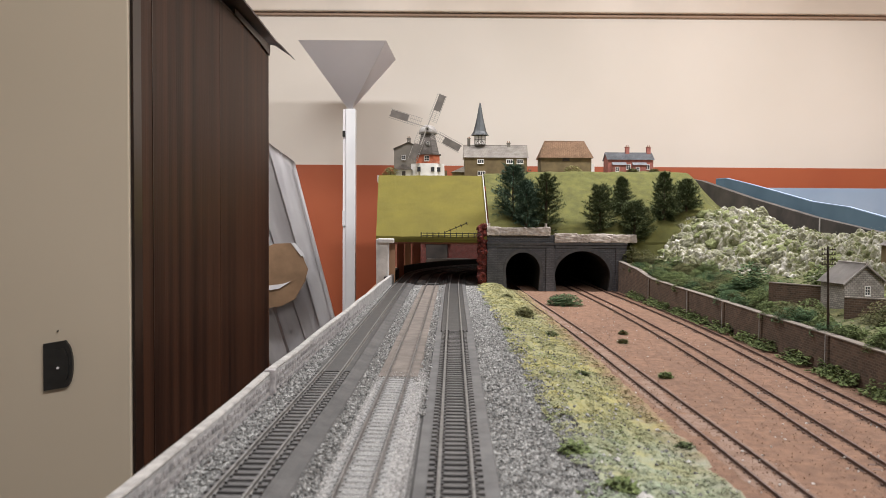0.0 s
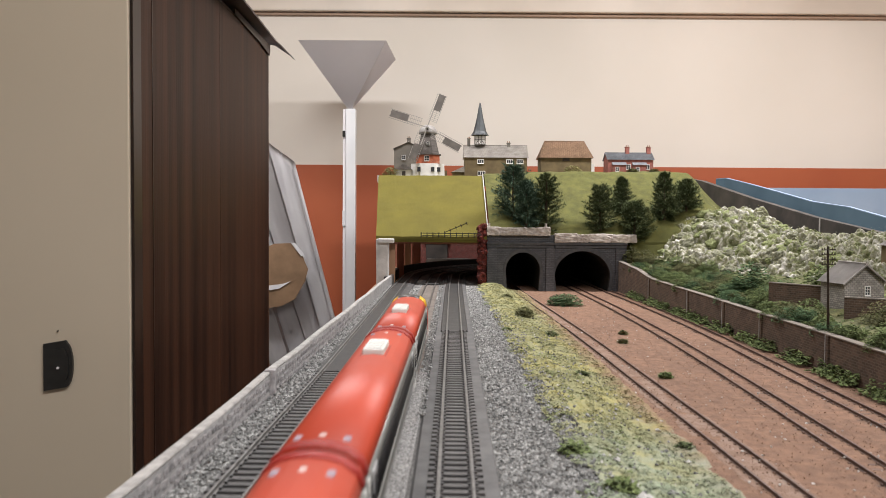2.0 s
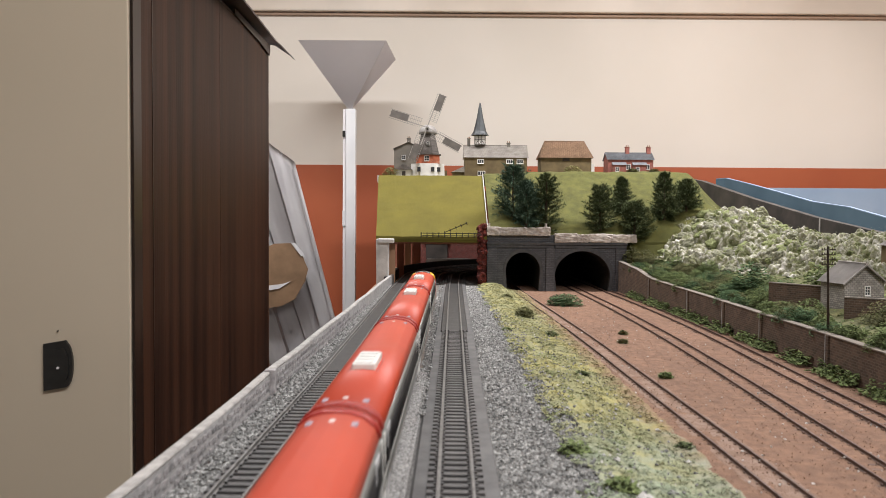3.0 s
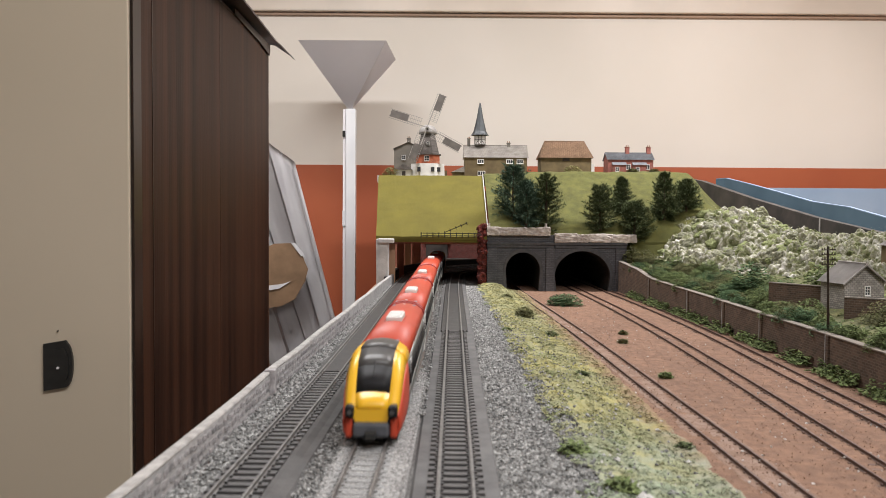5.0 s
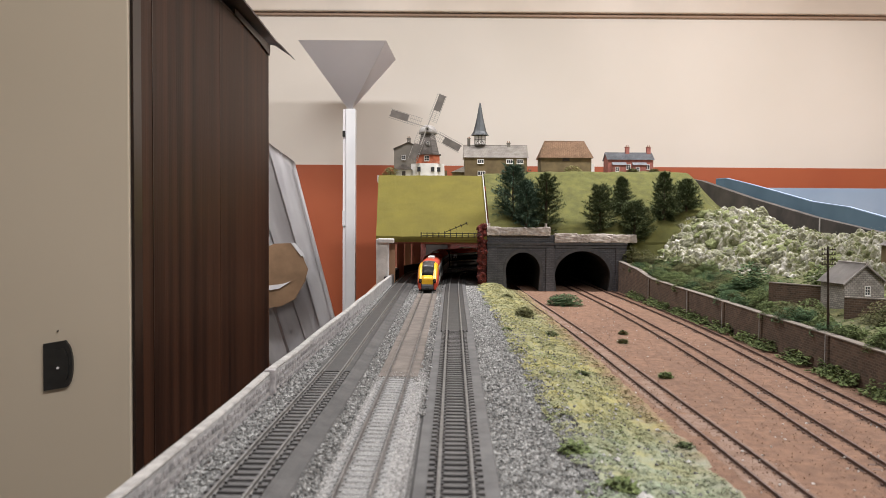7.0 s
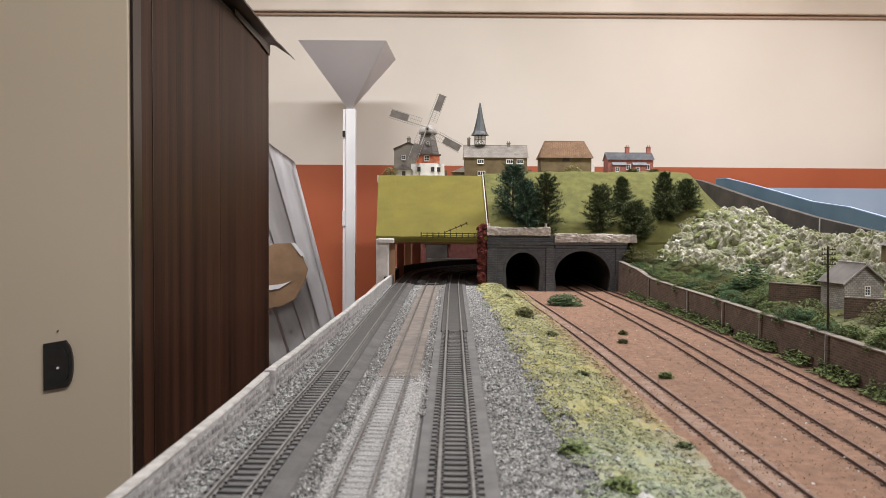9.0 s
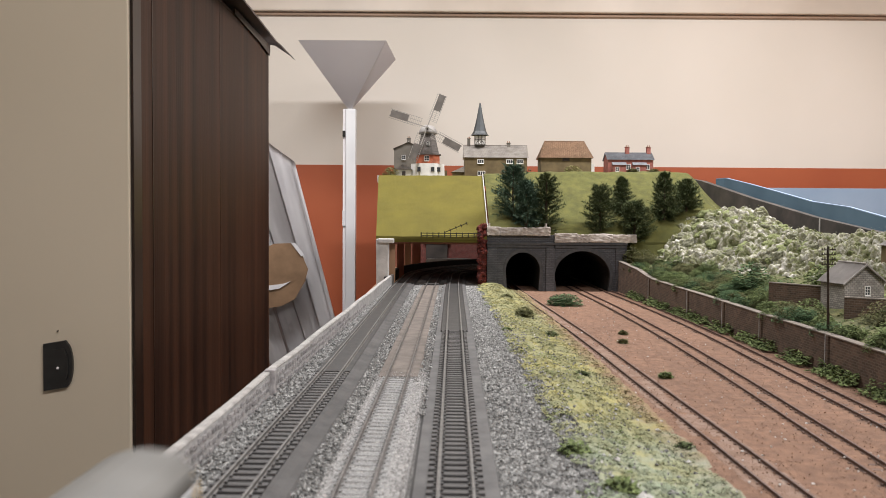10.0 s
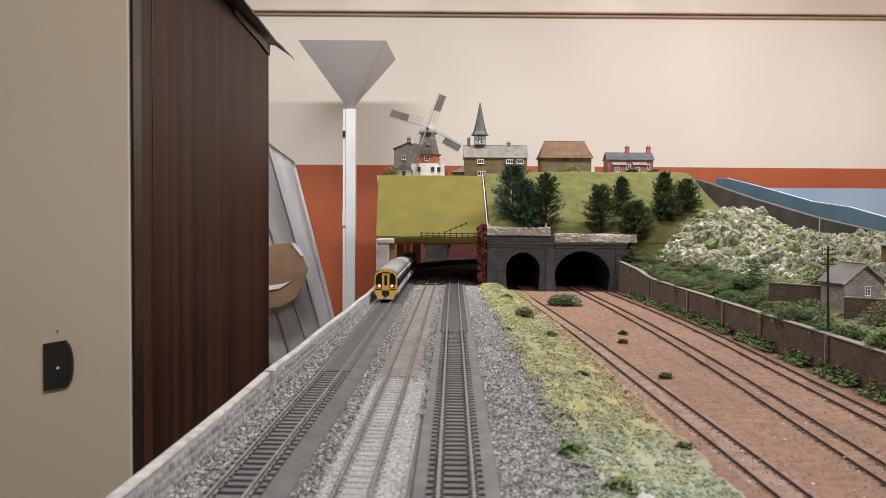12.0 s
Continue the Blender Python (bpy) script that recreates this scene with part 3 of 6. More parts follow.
def portal(name, x0, x1, top, cx, half, spring, crown, label, side_piers, seed):
    y = 1.65
    t = thing(name, Matrix(), label, "tunnel portal", "tunnel portals")
    arch = arch_outline(cx, half, -0.017, spring, crown)
    part("wall_face", portal_wall(x0, x1, -0.017, top, arch, y, y + 0.012), MAT["portal"], t)
    part("arch_ring", arch_ring(arch, 0.008, cx, -0.017, y - 0.0018, y), MAT["portal_plain"], t)
    part("string_course", box(x0 - 0.001, x1 + 0.001, y - 0.0055, y + 0.001, 0.0758, 0.0812, 0.001), MAT["portal_plain"], t)
    part("string_course", box(x0, x1, y - 0.003, y + 0.001, 0.0702, 0.0756, 0.0006), MAT["portal_plain"], t)
    for a, b in side_piers:
        part("pier", box(a, b, y - 0.005, y + 0.001, -0.017, 0.0700, 0.0008), MAT["portal"], t)
    rnd, x = random.Random(seed), x0 - 0.001
    end = x1 + (0.018 if seed == 2 else -0.010)
    while x < end:
        w = min(rnd.uniform(0.024, 0.046), end + 0.001 - x)
        part("coping_stone", ragged_stone(x, x + w, y + 0.002, top, 0.0150 * rnd.uniform(0.92, 1.08), 0.019, rnd), MAT["pale_stone"], t, "pale chipped coping stone")
        x += w
    part("lining", lining(arch, y + 0.011, y + 0.45), MAT["tunnel_dark"], t, "black inside of the tunnel")
    return t


p1 = portal("tunnel_portal", 0.0890, 0.2240, 0.0957, 0.1615, 0.0345, 0.0250, 0.0606, "dark grey single-track tunnel portal with pale coping", ((0.0890, 0.1075), (0.2075, 0.2240)), 1)
for x in (0.0925, 0.2070):
    part("finial", tube(0.0030, 0.0022, 0.1080, 0.1190, 8, Matrix.Translation((x, 1.652, 0))), MAT["pale_stone"], p1)
p2 = portal("tunnel_portal", 0.2255, 0.3700, 0.0826, 0.2815, 0.0560, 0.0130, 0.0640, "dark grey double-track tunnel portal with pale coping", ((0.3480, 0.3700),), 2)
part("pier", box(0.2226, 0.2254, 1.646, 1.656, -0.017, 0.07, 0.0006), MAT["portal_plain"], p1)


# ---- hill over the lines ----
def hill_top(x):
    return 0.229 + 0.007 * min(1, max(0, (x - 0.09) / 0.2))


def hill_z(x, y):
    """Front slope up to a plateau; the right flank falls towards the rocks."""
    k = min(1, max(0, (y - 1.655) / 0.235))
    foot = 0.105 if x < 0.208 else 0.091
    z = foot + (hill_top(x) - foot) * (k ** 0.9)
    z -= 0.065 * min(1, max(0, (x - 0.371) / 0.02)) * max(0.0, 1 - k / 0.12)
    side = min(1, max(0, (x - 0.565) / 0.05))
    return z + 0.05 * max(0, y - 1.89) - 0.055 * side * k + 0.004 * fbm(x, y, 12, 9) * (1 if x > 0.095 else 0.12)


def hill():
    tagged(part("hillside", grid_sheet(0.0935, 0.615, 70, 1.652, 2.78, 120, hill_z), MAT["felt_dark"], smooth=True), "green grassy hillside above the tunnel portals", "hill", kind="structure")
    bm = bmesh.new()
    xs = [(-0.1345, -0.150), (0.088, 0.0905)]
    rows = []
    for k in range(13):
        f = k / 12
        y = 1.645 + 0.255 * f
        z = 0.0915 + (0.2265 - 0.0915) * f ** 0.96
        rows.append([bm.verts.new((xs[0][0] + (xs[0][1] - xs[0][0]) * f + ((xs[1][0] + (xs[1][1] - xs[1][0]) * f) - (xs[0][0] + (xs[0][1] - xs[0][0]) * f)) * i / 20, y, z + 0.0012 * fbm(i * 0.1, f, 3))) for i in range(21)])
    rows.append([bm.verts.new((v.co.x, 2.52, v.co.z)) for v in rows[-1]])
    for r, q in zip(rows, rows[1:]):
        for i in range(20):
            bm.faces.new((r[i], r[i + 1], q[i + 1], q[i]))
    r = bmesh.ops.extrude_face_region(bm, geom=bm.faces[:])
    for v in r["geom"]:
        if isinstance(v, bmesh.types.BMVert):
            v.co.z -= 0.006
    bmesh.ops.recalc_face_normals(bm, faces=bm.faces[:])
    tagged(part("hillside", bm, MAT["felt"]), "smooth yellow-green felt slope of the lift-off hill section", "hill", kind="structure")
    pts = [(0.0905, 1.645 + 0.255 * k / 12, 0.0955 + 0.135 * (k / 12) ** 0.96) for k in range(13)]
    tagged(part("seam", sweep(pts, [(-0.0011, -0.002), (0.0011, -0.002), (0.0009, 0.0014), (-0.0009, 0.0014)]), MAT["white_edge"]), "white plaster seam between two hill sections", "seam", kind="structure")
    tagged(part("hill_edge", box(-0.1525, -0.149, 1.89, 2.52, 0.21, 0.226), MAT["white_edge"]), "white cut edge of the hill section", "trim", kind="structure")
    tagged(part("hill_end", box(0.3708, 0.62, 1.672, 1.680, -0.04, 0.082), MAT["felt_dark"]), "mossy end board beside the double portal", "board", kind="structure")
    # underside, back and sides of the hollow below
    tagged(part("hill_underside", box(-0.134, 0.088, 1.66, 2.44, 0.0755, 0.0835), MAT["redwood"]), "reddish-brown board underneath the hill section", "board", kind="structure")
    tagged(part("hill_front", box(-0.100, 0.080, 1.648, 1.658, 0.0795, 0.0885, 0.001), MAT["felt"]), "mossy front lip of the hill section", "trim", kind="structure")
    tagged(part("hill_back", box(-0.20, 0.98, 2.785, 2.80, -0.04, 0.222), MAT["redwood"]), "dark board closing the hollow hill", "board", kind="structure")
    tagged(part("hill_back", box(0.985, 2.0, 2.86, 2.88, -0.04, 0.20), MAT["redwood"]), "dark board behind the hidden lines", "board", kind="structure")
    tagged(part("hill_side", box(0.0875, 0.0925, 1.665, 2.03, -0.012, 0.10), MAT["tunnel_dark"]), "black partition between the lines and the tunnels", "board", kind="structure")


hill()


# ---- wardrobe and cream door ----
def wardrobe():
    X, y0, y1, top = -0.330, 0.868, 1.552, 0.444
    t = thing("wardrobe", pose(X, y0, FLOOR_Z), "dark stained wooden wardrobe side with a loose lid", "wardrobe")
    h = top - FLOOR_Z
    part("side_panel", box(-0.018, 0, 0.030, y1 - y0, 0, h, 0.001), MAT["darkwood"], t)
    part("back_panel", box(-0.55, -0.020, y1 - y0 - 0.014, y1 - y0 - 0.002, 0, h), MAT["darkwood"], t)
    part("front_stile", box(-0.03, 0.0015, 0, 0.029, 0, h, 0.002), MAT["darkedge"], t)
    part("moulding", box(0, 0.0006, 0.064, 0.0655, 0, h), MAT["darkedge"], t)
    for y in (0.346,):
        part("panel_joint", box(0.0, 0.0004, y, y + 0.0010, 0, h), MAT["darkedge"], t)
    part("top_panel", box(-0.55, 0.0, 0, y1 - y0, h + 0.0002, h + 0.005, 0.001), MAT["darkwood"], t)
    bm, rings = bmesh.new(), []
    for k in range(41):
        y = -0.02 + 0.81 * k / 40
        out = float(np.interp(y, [0, 0.35, 0.55, 0.684, 0.79], [0.030, 0.028, 0.020, 0.014, 0.030])) + 0.0004 * math.sin(k * 2.3)
        z = float(np.interp(y, [0, 0.4, 0.684, 0.79], [0.0125, 0.0145, 0.0165, 0.0035])) + h
        thin = 0.0034 if k < 38 else 0.0034 * (0.4 + 0.2 * (40 - k))
        back, mid = (-0.55, -0.05) if y < 0.70 else (out - 0.012 * (1.3 - (y - 0.70) / 0.09), out - 0.005)
        rings.append([bm.verts.new(c) for c in ((back, y, z), (mid, y, z), (out, y, z - 0.004), (out, y, z - 0.004 + thin), (mid, y, z + thin), (back, y, z + thin))])
    for r, q in zip(rings, rings[1:]):
        for i in range(6):
            bm.faces.new((r[i], r[(i + 1) % 6], q[(i + 1) % 6], q[i]))
    bm.faces.new(rings[0])
    bm.faces.new(rings[-1])
    bmesh.ops.recalc_face_normals(bm, faces=bm.faces[:])
    part("lid", bm, MAT["darkedge"], t, "thin dark overhanging lid, warped and torn at its end")
    part("torn_veneer", prism([(0.42, h + 0.001), (0.60, h - 0.006), (0.68, h - 0.0135), (0.683, h + 0.006), (0.42, h + 0.009)], "x", 0.0016, 0.0034), MAT["darkedge"], t, "lifting strip of torn veneer")
    d = thing("cupboard_door", pose(X + 0.0100, y0 - 0.012, FLOOR_Z), "cream painted cupboard door with a black recessed pull", "door")
    part("door_leaf", box(-0.62, 0, -0.020, 0, 0.02, 2.42, 0.0015), MAT["creamdoor"], d)
    part("edge_strip", box(0.0006, 0.0035, -0.016, 0.0, 0.02, 2.42), MAT["darkedge"], d)
    pull = bmesh.new()
    z = -0.0245 - FLOOR_Z
    pts = [(-0.0150, -0.0262), (0.0075, -0.0222)] + [(0.0075 + 0.0075 * math.cos(a), 0.0010 + 0.0232 * math.sin(a)) for a in np.linspace(-1.25, 1.25, 12)] + [(0.0075, 0.0262), (-0.0150, 0.0222)]
    prism([(a - 0.0730, b + z) for a, b in pts], "y", -0.0235, -0.0202, pull)
    pl = part("pull", pull, MAT["blackplastic"], d, "black plastic recessed pull")
    part("pull_rim", prism([(a * 0.62 - 0.0710, b * 0.70 + z) for a, b in pts], "y", -0.0245, -0.0236), MAT["blackplastic"], pl)
    part("screw", tube(0.0014, 0.0012, 0, 0.0012, 10, pose(-0.0725, -0.0246, z - 0.002, 90)), MAT["grey_metal"], pl)
    part("nail", tube(0.0007, 0.0007, 0, 0.002, 8, pose(-0.0740, -0.0200, z + 0.0355, 90)), MAT["darkedge"], d)


wardrobe()


# ---- floor lamp ----
def floor_lamp():
    x, y = -0.304, 2.65
    t = thing("floor_lamp", pose(x, y, FLOOR_Z), "unlit uplighter with a grey inverted pyramid shade on a white pole", "floor lamp")
    part("base_plate", box(-0.13, 0.13, -0.13, 0.13, 0, 0.02, 0.004), MAT["white_metal"], t)
    part("pole", box(-0.010, 0.0215, -0.016, 0.016, 0.02, 0.475 - FLOOR_Z, 0.002), MAT["white_metal"], t)
    part("cable_strip", box(-0.0195, -0.0105, -0.012, 0.012, 0.02, 0.475 - FLOOR_Z, 0.001), MAT["grey_metal"], t, "narrow grey strip along the pole")
    part("switch", box(-0.0200, -0.0115, -0.020, -0.0125, 0.385 - FLOOR_Z, 0.405 - FLOOR_Z, 0.001), MAT["blackplastic"], t)
    part("bracket", box(-0.0200, -0.0100, -0.018, -0.0125, 0.10 - FLOOR_Z, 0.15 - FLOOR_Z, 0.001), MAT["white_metal"], t)
    z0, z1 = 0.468 - FLOOR_Z, 0.663 - FLOOR_Z
    bm = bmesh.new()
    a = bm.verts.new((0.0015, 0, z0))
    c = [bm.verts.new(v) for v in ((-0.139, -0.15, z1), (0.128, -0.15, z1), (0.139, 0.15, z1), (-0.139, 0.15, z1))]
    for i in range(4):
        bm.faces.new((a, c[(i + 1) % 4], c[i]))
    bmesh.ops.solidify(bm, geom=bm.faces[:], thickness=0.004)
    part("shade", bm, MAT["grey_metal"], t, "grey inverted pyramid shade")


floor_lamp()


# ---- below the hill: supports and boards ----
def hollow():
    bm = box(-0.1335, -0.1080, 1.638, 1.652, -0.008, 0.086, 0.003)
    for v in bm.verts:
        v.co += noise.noise_vector(v.co * 60) * 0.0022
    tagged(part("support_post", bm, MAT["plaster"]), "rough white plastered post under the hill", "post")
    tagged(part("plaster_lump", box(-0.130, -0.098, 1.632, 1.650, 0.0775, 0.0870, 0.002), MAT["plaster"]), "lump of white plaster on the post", "plaster")
    for x0, x1, y, m in ((-0.1135, -0.0975, 1.672, "plywood"), (-0.107, -0.0905, 1.90, "redwood"), (-0.101, -0.0845, 2.15, "plywood"), (-0.091, -0.066, 2.42, "redwood")):
        tagged(part("upright_board", box(x0, x1, y, y + 0.006, -0.02, 0.0752, 0.0006), MAT[m]), "upright wooden board beside the hidden line", "board", "boards under the hill")
    tagged(part("brick_panel", box(-0.10, 0.12, 2.752, 2.758, -0.03, 0.0745), MAT["brickred"]), "printed red brick panel at the back of the hollow", "brick panel", kind="structure")
    b = thing("blocked_opening", pose(-0.055, 2.745, -0.01), "grey boarded opening in the brick panel", "opening")
    part("board", box(-0.002, 0.070, -0.002, 0.004, 0, 0.052, 0.0006), MAT["roadwall"], b)
    part("lintel", box(-0.008, 0.076, -0.006, 0.004, 0.0522, 0.058, 0.0006), MAT["redwood"], b)
    inside = [p for p in PATH_LEFT if p[1] > 1.60 and p[0] < 0.5]
    tagged(part("inner_wall", sweep([(p[0], p[1], 0) for p in inside], [(-0.031, -0.012), (-0.026, -0.012), (-0.026, 0.0115), (-0.031, 0.0125)]), MAT["tunnel_dark"]), "black curved wall beside the hidden outer line", "wall", kind="structure")
    bm = bmesh.new()
    rnd = random.Random(3)
    for i in range(150):
        f = i / 149
        z = -0.01 + 0.124 * f
        r = rnd.uniform(0.0035, 0.0068)
        x = 0.080 + rnd.uniform(-0.010, 0.006) * (0.45 + 0.55 * f)
        bmesh.ops.create_icosphere(bm, subdivisions=2, radius=r, matrix=pose(x, 1.652 + rnd.uniform(-0.006, 0.006), z, rnd.uniform(0, 90), rnd.uniform(0, 90)))
    for v in bm.verts:
        v.co += noise.noise_vector(v.co * 420) * 0.0034
    tagged(part("creeper_column", bm, MAT["redmass"]), "dark red creeper covering the pier beside the portal", "creeper")
    f = thing("fence", pose(-0.044, 1.641, 0.0895), "black post and rail fence along the lip of the hill", "fence")
    for k in range(11):
        part("post", box(k * 0.0118 - 0.0009, k * 0.0118 + 0.0009, -0.0008, 0.0008, 0, 0.0105), MAT["blackplastic"], f)
    for z in (0.0030, 0.0080):
        part("rail", box(-0.001, 0.119, -0.0006, 0.0006, z, z + 0.0014), MAT["blackplastic"], f)
    g = thing("fence", pose(0.005, 1.655, 0.0965, 0, -23, 0), "broken length of black fence lying up the slope", "fence")
    for k in range(5):
        part("post", box(k * 0.0118 - 0.0008, k * 0.0118 + 0.0008, -0.0007, 0.0007, 0, 0.007), MAT["blackplastic"], g)
    part("rail", box(-0.001, 0.049, -0.0006, 0.0006, 0.003, 0.0044), MAT["blackplastic"], g)


hollow()


# ---- wrapped board leaning on the wall ----
def wrapped_board():
    t = thing("wrapped_board", pose(-0.50, 2.22, FLOOR_Z), "tall board wrapped in creased white plastic, leaning", "wrapped board")

    def panel(bl, br, tr, tl, y, d, seed):
        bm = bmesh.new()
        rows = []
        for j in range(41):
            f = j / 40
            a, b = bl[0] + (tl[0] - bl[0]) * f, br[0] + (tr[0] - br[0]) * f
            z0, z1 = bl[1] + (tl[1] - bl[1]) * f, br[1] + (tr[1] - br[1]) * f
            rows.append([bm.verts.new((a + (b - a) * i / 14, y + 0.25 * (z0 - 0.8) * 0.2 + 0.0014 * fbm(i * 0.15, f * 3, 1.0, seed) + 0.0010 * math.sin(i * 0.35 + f * 2.5 + seed), z0 + (z1 - z0) * i / 14)) for i in range(15)])
        for r, q in zip(rows, rows[1:]):
            for i in range(14):
                bm.faces.new((r[i], r[i + 1], q[i + 1], q[i]))
        bmesh.ops.solidify(bm, geom=bm.faces[:], thickness=-d)
        return bm
    F = FLOOR_Z

    def edge(x, z, slope, at):
        return x + (z - at) * slope + 0.50

    def strip(name, left, right, top_l, top_r, y, d, seed, mat, label=""):
        zb = -0.60
        part(name, panel((edge(*left, zb), zb - F), (edge(*right, zb), zb - F), (edge(*right, top_r), top_r - F), (edge(*left, top_l), top_l - F), y, d, seed), mat, t, label, True)
    RIGHT, FIRST, SECOND, THIRD = (-0.387, 0.214, 0.269), (-0.4465, 0.214, 0.300), (-0.468, 0.076, 0.341), (-0.470, -0.084, 0.336)
    strip("backing", (-0.56, -0.084, 0.336), (-0.395, 0.214, 0.269), 0.34, 0.27, 0.014, 0.010, 15.0, MAT["wrap_grey"])
    strip("wrapping", FIRST, RIGHT, 0.335, 0.278, -0.024, 0.020, 1.0, MAT["wrap"])
    strip("fold", SECOND, FIRST, 0.350, 0.345, -0.012, 0.014, 4.0, MAT["wrap_grey"], "greyer folded strip of the wrapping")
    strip("fold", THIRD, SECOND, 0.355, 0.350, -0.006, 0.010, 7.0, MAT["wrap"])
    strip("fold", (-0.53, -0.084, 0.336), THIRD, 0.360, 0.355, -0.014, 0.012, 9.0, MAT["wrap_grey"], "greyer folded strip of the wrapping")
    strip("edge_roll", (-0.397, 0.214, 0.269), (-0.385, 0.214, 0.269), 0.286, 0.275, -0.030, 0.008, 12.0, MAT["wrap"])
    pts = [(-0.052, -0.02), (0.000, 0.060), (0.020, 0.069), (0.064, 0.071), (0.078, 0.052), (0.094, 0.040), (0.110, 0.002), (0.102, -0.030), (0.075, -0.078), (0.042, -0.096), (-0.002, -0.104), (-0.050, -0.09)]
    part("tape_patch", prism([(a + 0.032, b - 0.012 - F) for a, b in pts], "y", -0.048, -0.046), MAT["tape"], t, "brown patch of parcel tape")
    part("torn_flap", prism([(0.030, -0.068 - F), (0.066, -0.062 - F), (0.096, -0.043 - F), (0.072, -0.050 - F), (0.032, -0.055 - F)], "y", -0.0505, -0.0485), MAT["wrap"], t, "torn white plastic flap")
    part("torn_flap", prism([(0.098, 0.060 - F), (0.108, 0.059 - F), (0.132, 0.028 - F), (0.124, 0.024 - F)], "y", -0.0505, -0.0485), MAT["wrap"], t, "torn white plastic flap")

wrapped_board()


# ---- houses on the hill ----
BM = dict(
    olive=M("olive_brown_render", (0.16, 0.115, 0.055), (0.12, 0.085, 0.04), 80, 0.85, 0.3),
    greybrown=M("grey_brown_render", (0.17, 0.15, 0.125), (0.13, 0.115, 0.10), 80, 0.85, 0.3),
    greyroof=bricks("grey_slate_roof", (0.40, 0.36, 0.325), (0.36, 0.325, 0.29), (0.27, 0.24, 0.215), 0.006, 0.004, 0.8, 0.06, 0.3),
    slate=bricks("blue_slate_roof", (0.19, 0.195, 0.215), (0.16, 0.165, 0.18), (0.11, 0.11, 0.12), 0.005, 0.0035, 0.7, 0.06, 0.3),
    tile=bricks("brown_tile_roof", (0.36, 0.22, 0.135), (0.31, 0.19, 0.115), (0.16, 0.09, 0.05), 0.005, 0.0032, 0.8, 0.08, 0.4),
    redbrick=bricks("house_red_brick", (0.30, 0.085, 0.065), (0.24, 0.07, 0.055), (0.28, 0.18, 0.15), 0.0036, 0.0014),
    stone=bricks("grey_cottage_stone", (0.34, 0.31, 0.28), (0.22, 0.20, 0.18), (0.15, 0.135, 0.125), 0.0044, 0.0023, 0.9, 0.14),
    white=M("white_wash", (0.78, 0.76, 0.73), (0.68, 0.66, 0.63), 90, 0.7, 0.2),
    glass=M("dark_window_glass", (0.05, 0.055, 0.06), (0.03, 0.034, 0.04), 90, 0.12),
    cottage_roof=M("weathered_grey_roof", (0.36, 0.33, 0.31), (0.27, 0.245, 0.23), 60, 0.8, 0.3),
    spire=M("blue_grey_lead", (0.062, 0.068, 0.073), (0.042, 0.047, 0.051), 90, 0.5, 0.2),
    mill=bricks("mill_shingles", (0.145, 0.125, 0.115), (0.115, 0.10, 0.09), (0.075, 0.065, 0.06), 0.004, 0.003, 0.85, 0.08, 0.4),
    millbrick=bricks("mill_red_brick", (0.42, 0.105, 0.045), (0.36, 0.085, 0.04), (0.36, 0.17, 0.10), 0.0036, 0.0014),
    cap=M("mill_cap_grey", (0.33, 0.31, 0.29), (0.27, 0.25, 0.24), 80, 0.7, 0.2),
    sail=M("sail_grey", (0.17, 0.150, 0.135), (0.125, 0.110, 0.10), 120, 0.7),
    pale=M("sail_frame_pale", (0.40, 0.375, 0.35), (0.33, 0.31, 0.285), 120, 0.7),
    timber=M("dark_timber", (0.045, 0.03, 0.022), (0.03, 0.02, 0.015), 200, 0.7),
)


def window(parent, x, y, z, w, h, rows=2, cols=2):
    """A small window on a front at y, facing -y."""
    o = part("window", box(x - w / 2, x + w / 2, y - 0.0006, y + 0.0004, z, z + h), BM["glass"], parent, "dark small-paned window")
    bm = bmesh.new()
    b = max(0.0007, w * 0.09)
    for a0, a1, c0, c1 in ((x - w / 2 - b, x - w / 2, z - b, z + h + b), (x + w / 2, x + w / 2 + b, z - b, z + h + b), (x - w / 2, x + w / 2, z - b, z), (x - w / 2, x + w / 2, z + h, z + h + b)):
        box(a0, a1, y - 0.0012, y + 0.0004, c0, c1, bm=bm)
    for i in range(1, cols):
        q = x - w / 2 + w * i / cols
        box(q - b * 0.3, q + b * 0.3, y - 0.0011, y - 0.0002, z, z + h, bm=bm)
    for i in range(1, rows):
        q = z + h * i / rows
        box(x - w / 2, x + w / 2, y - 0.00105, y - 0.0002, q - b * 0.3, q + b * 0.3, bm=bm)
    part("frame", bm, BM["white"], o, "white frame")
    part("sill", box(x - w / 2 - b, x + w / 2 + b, y - 0.0020, y, z - b - 0.0008, z - b), BM["white"], o)


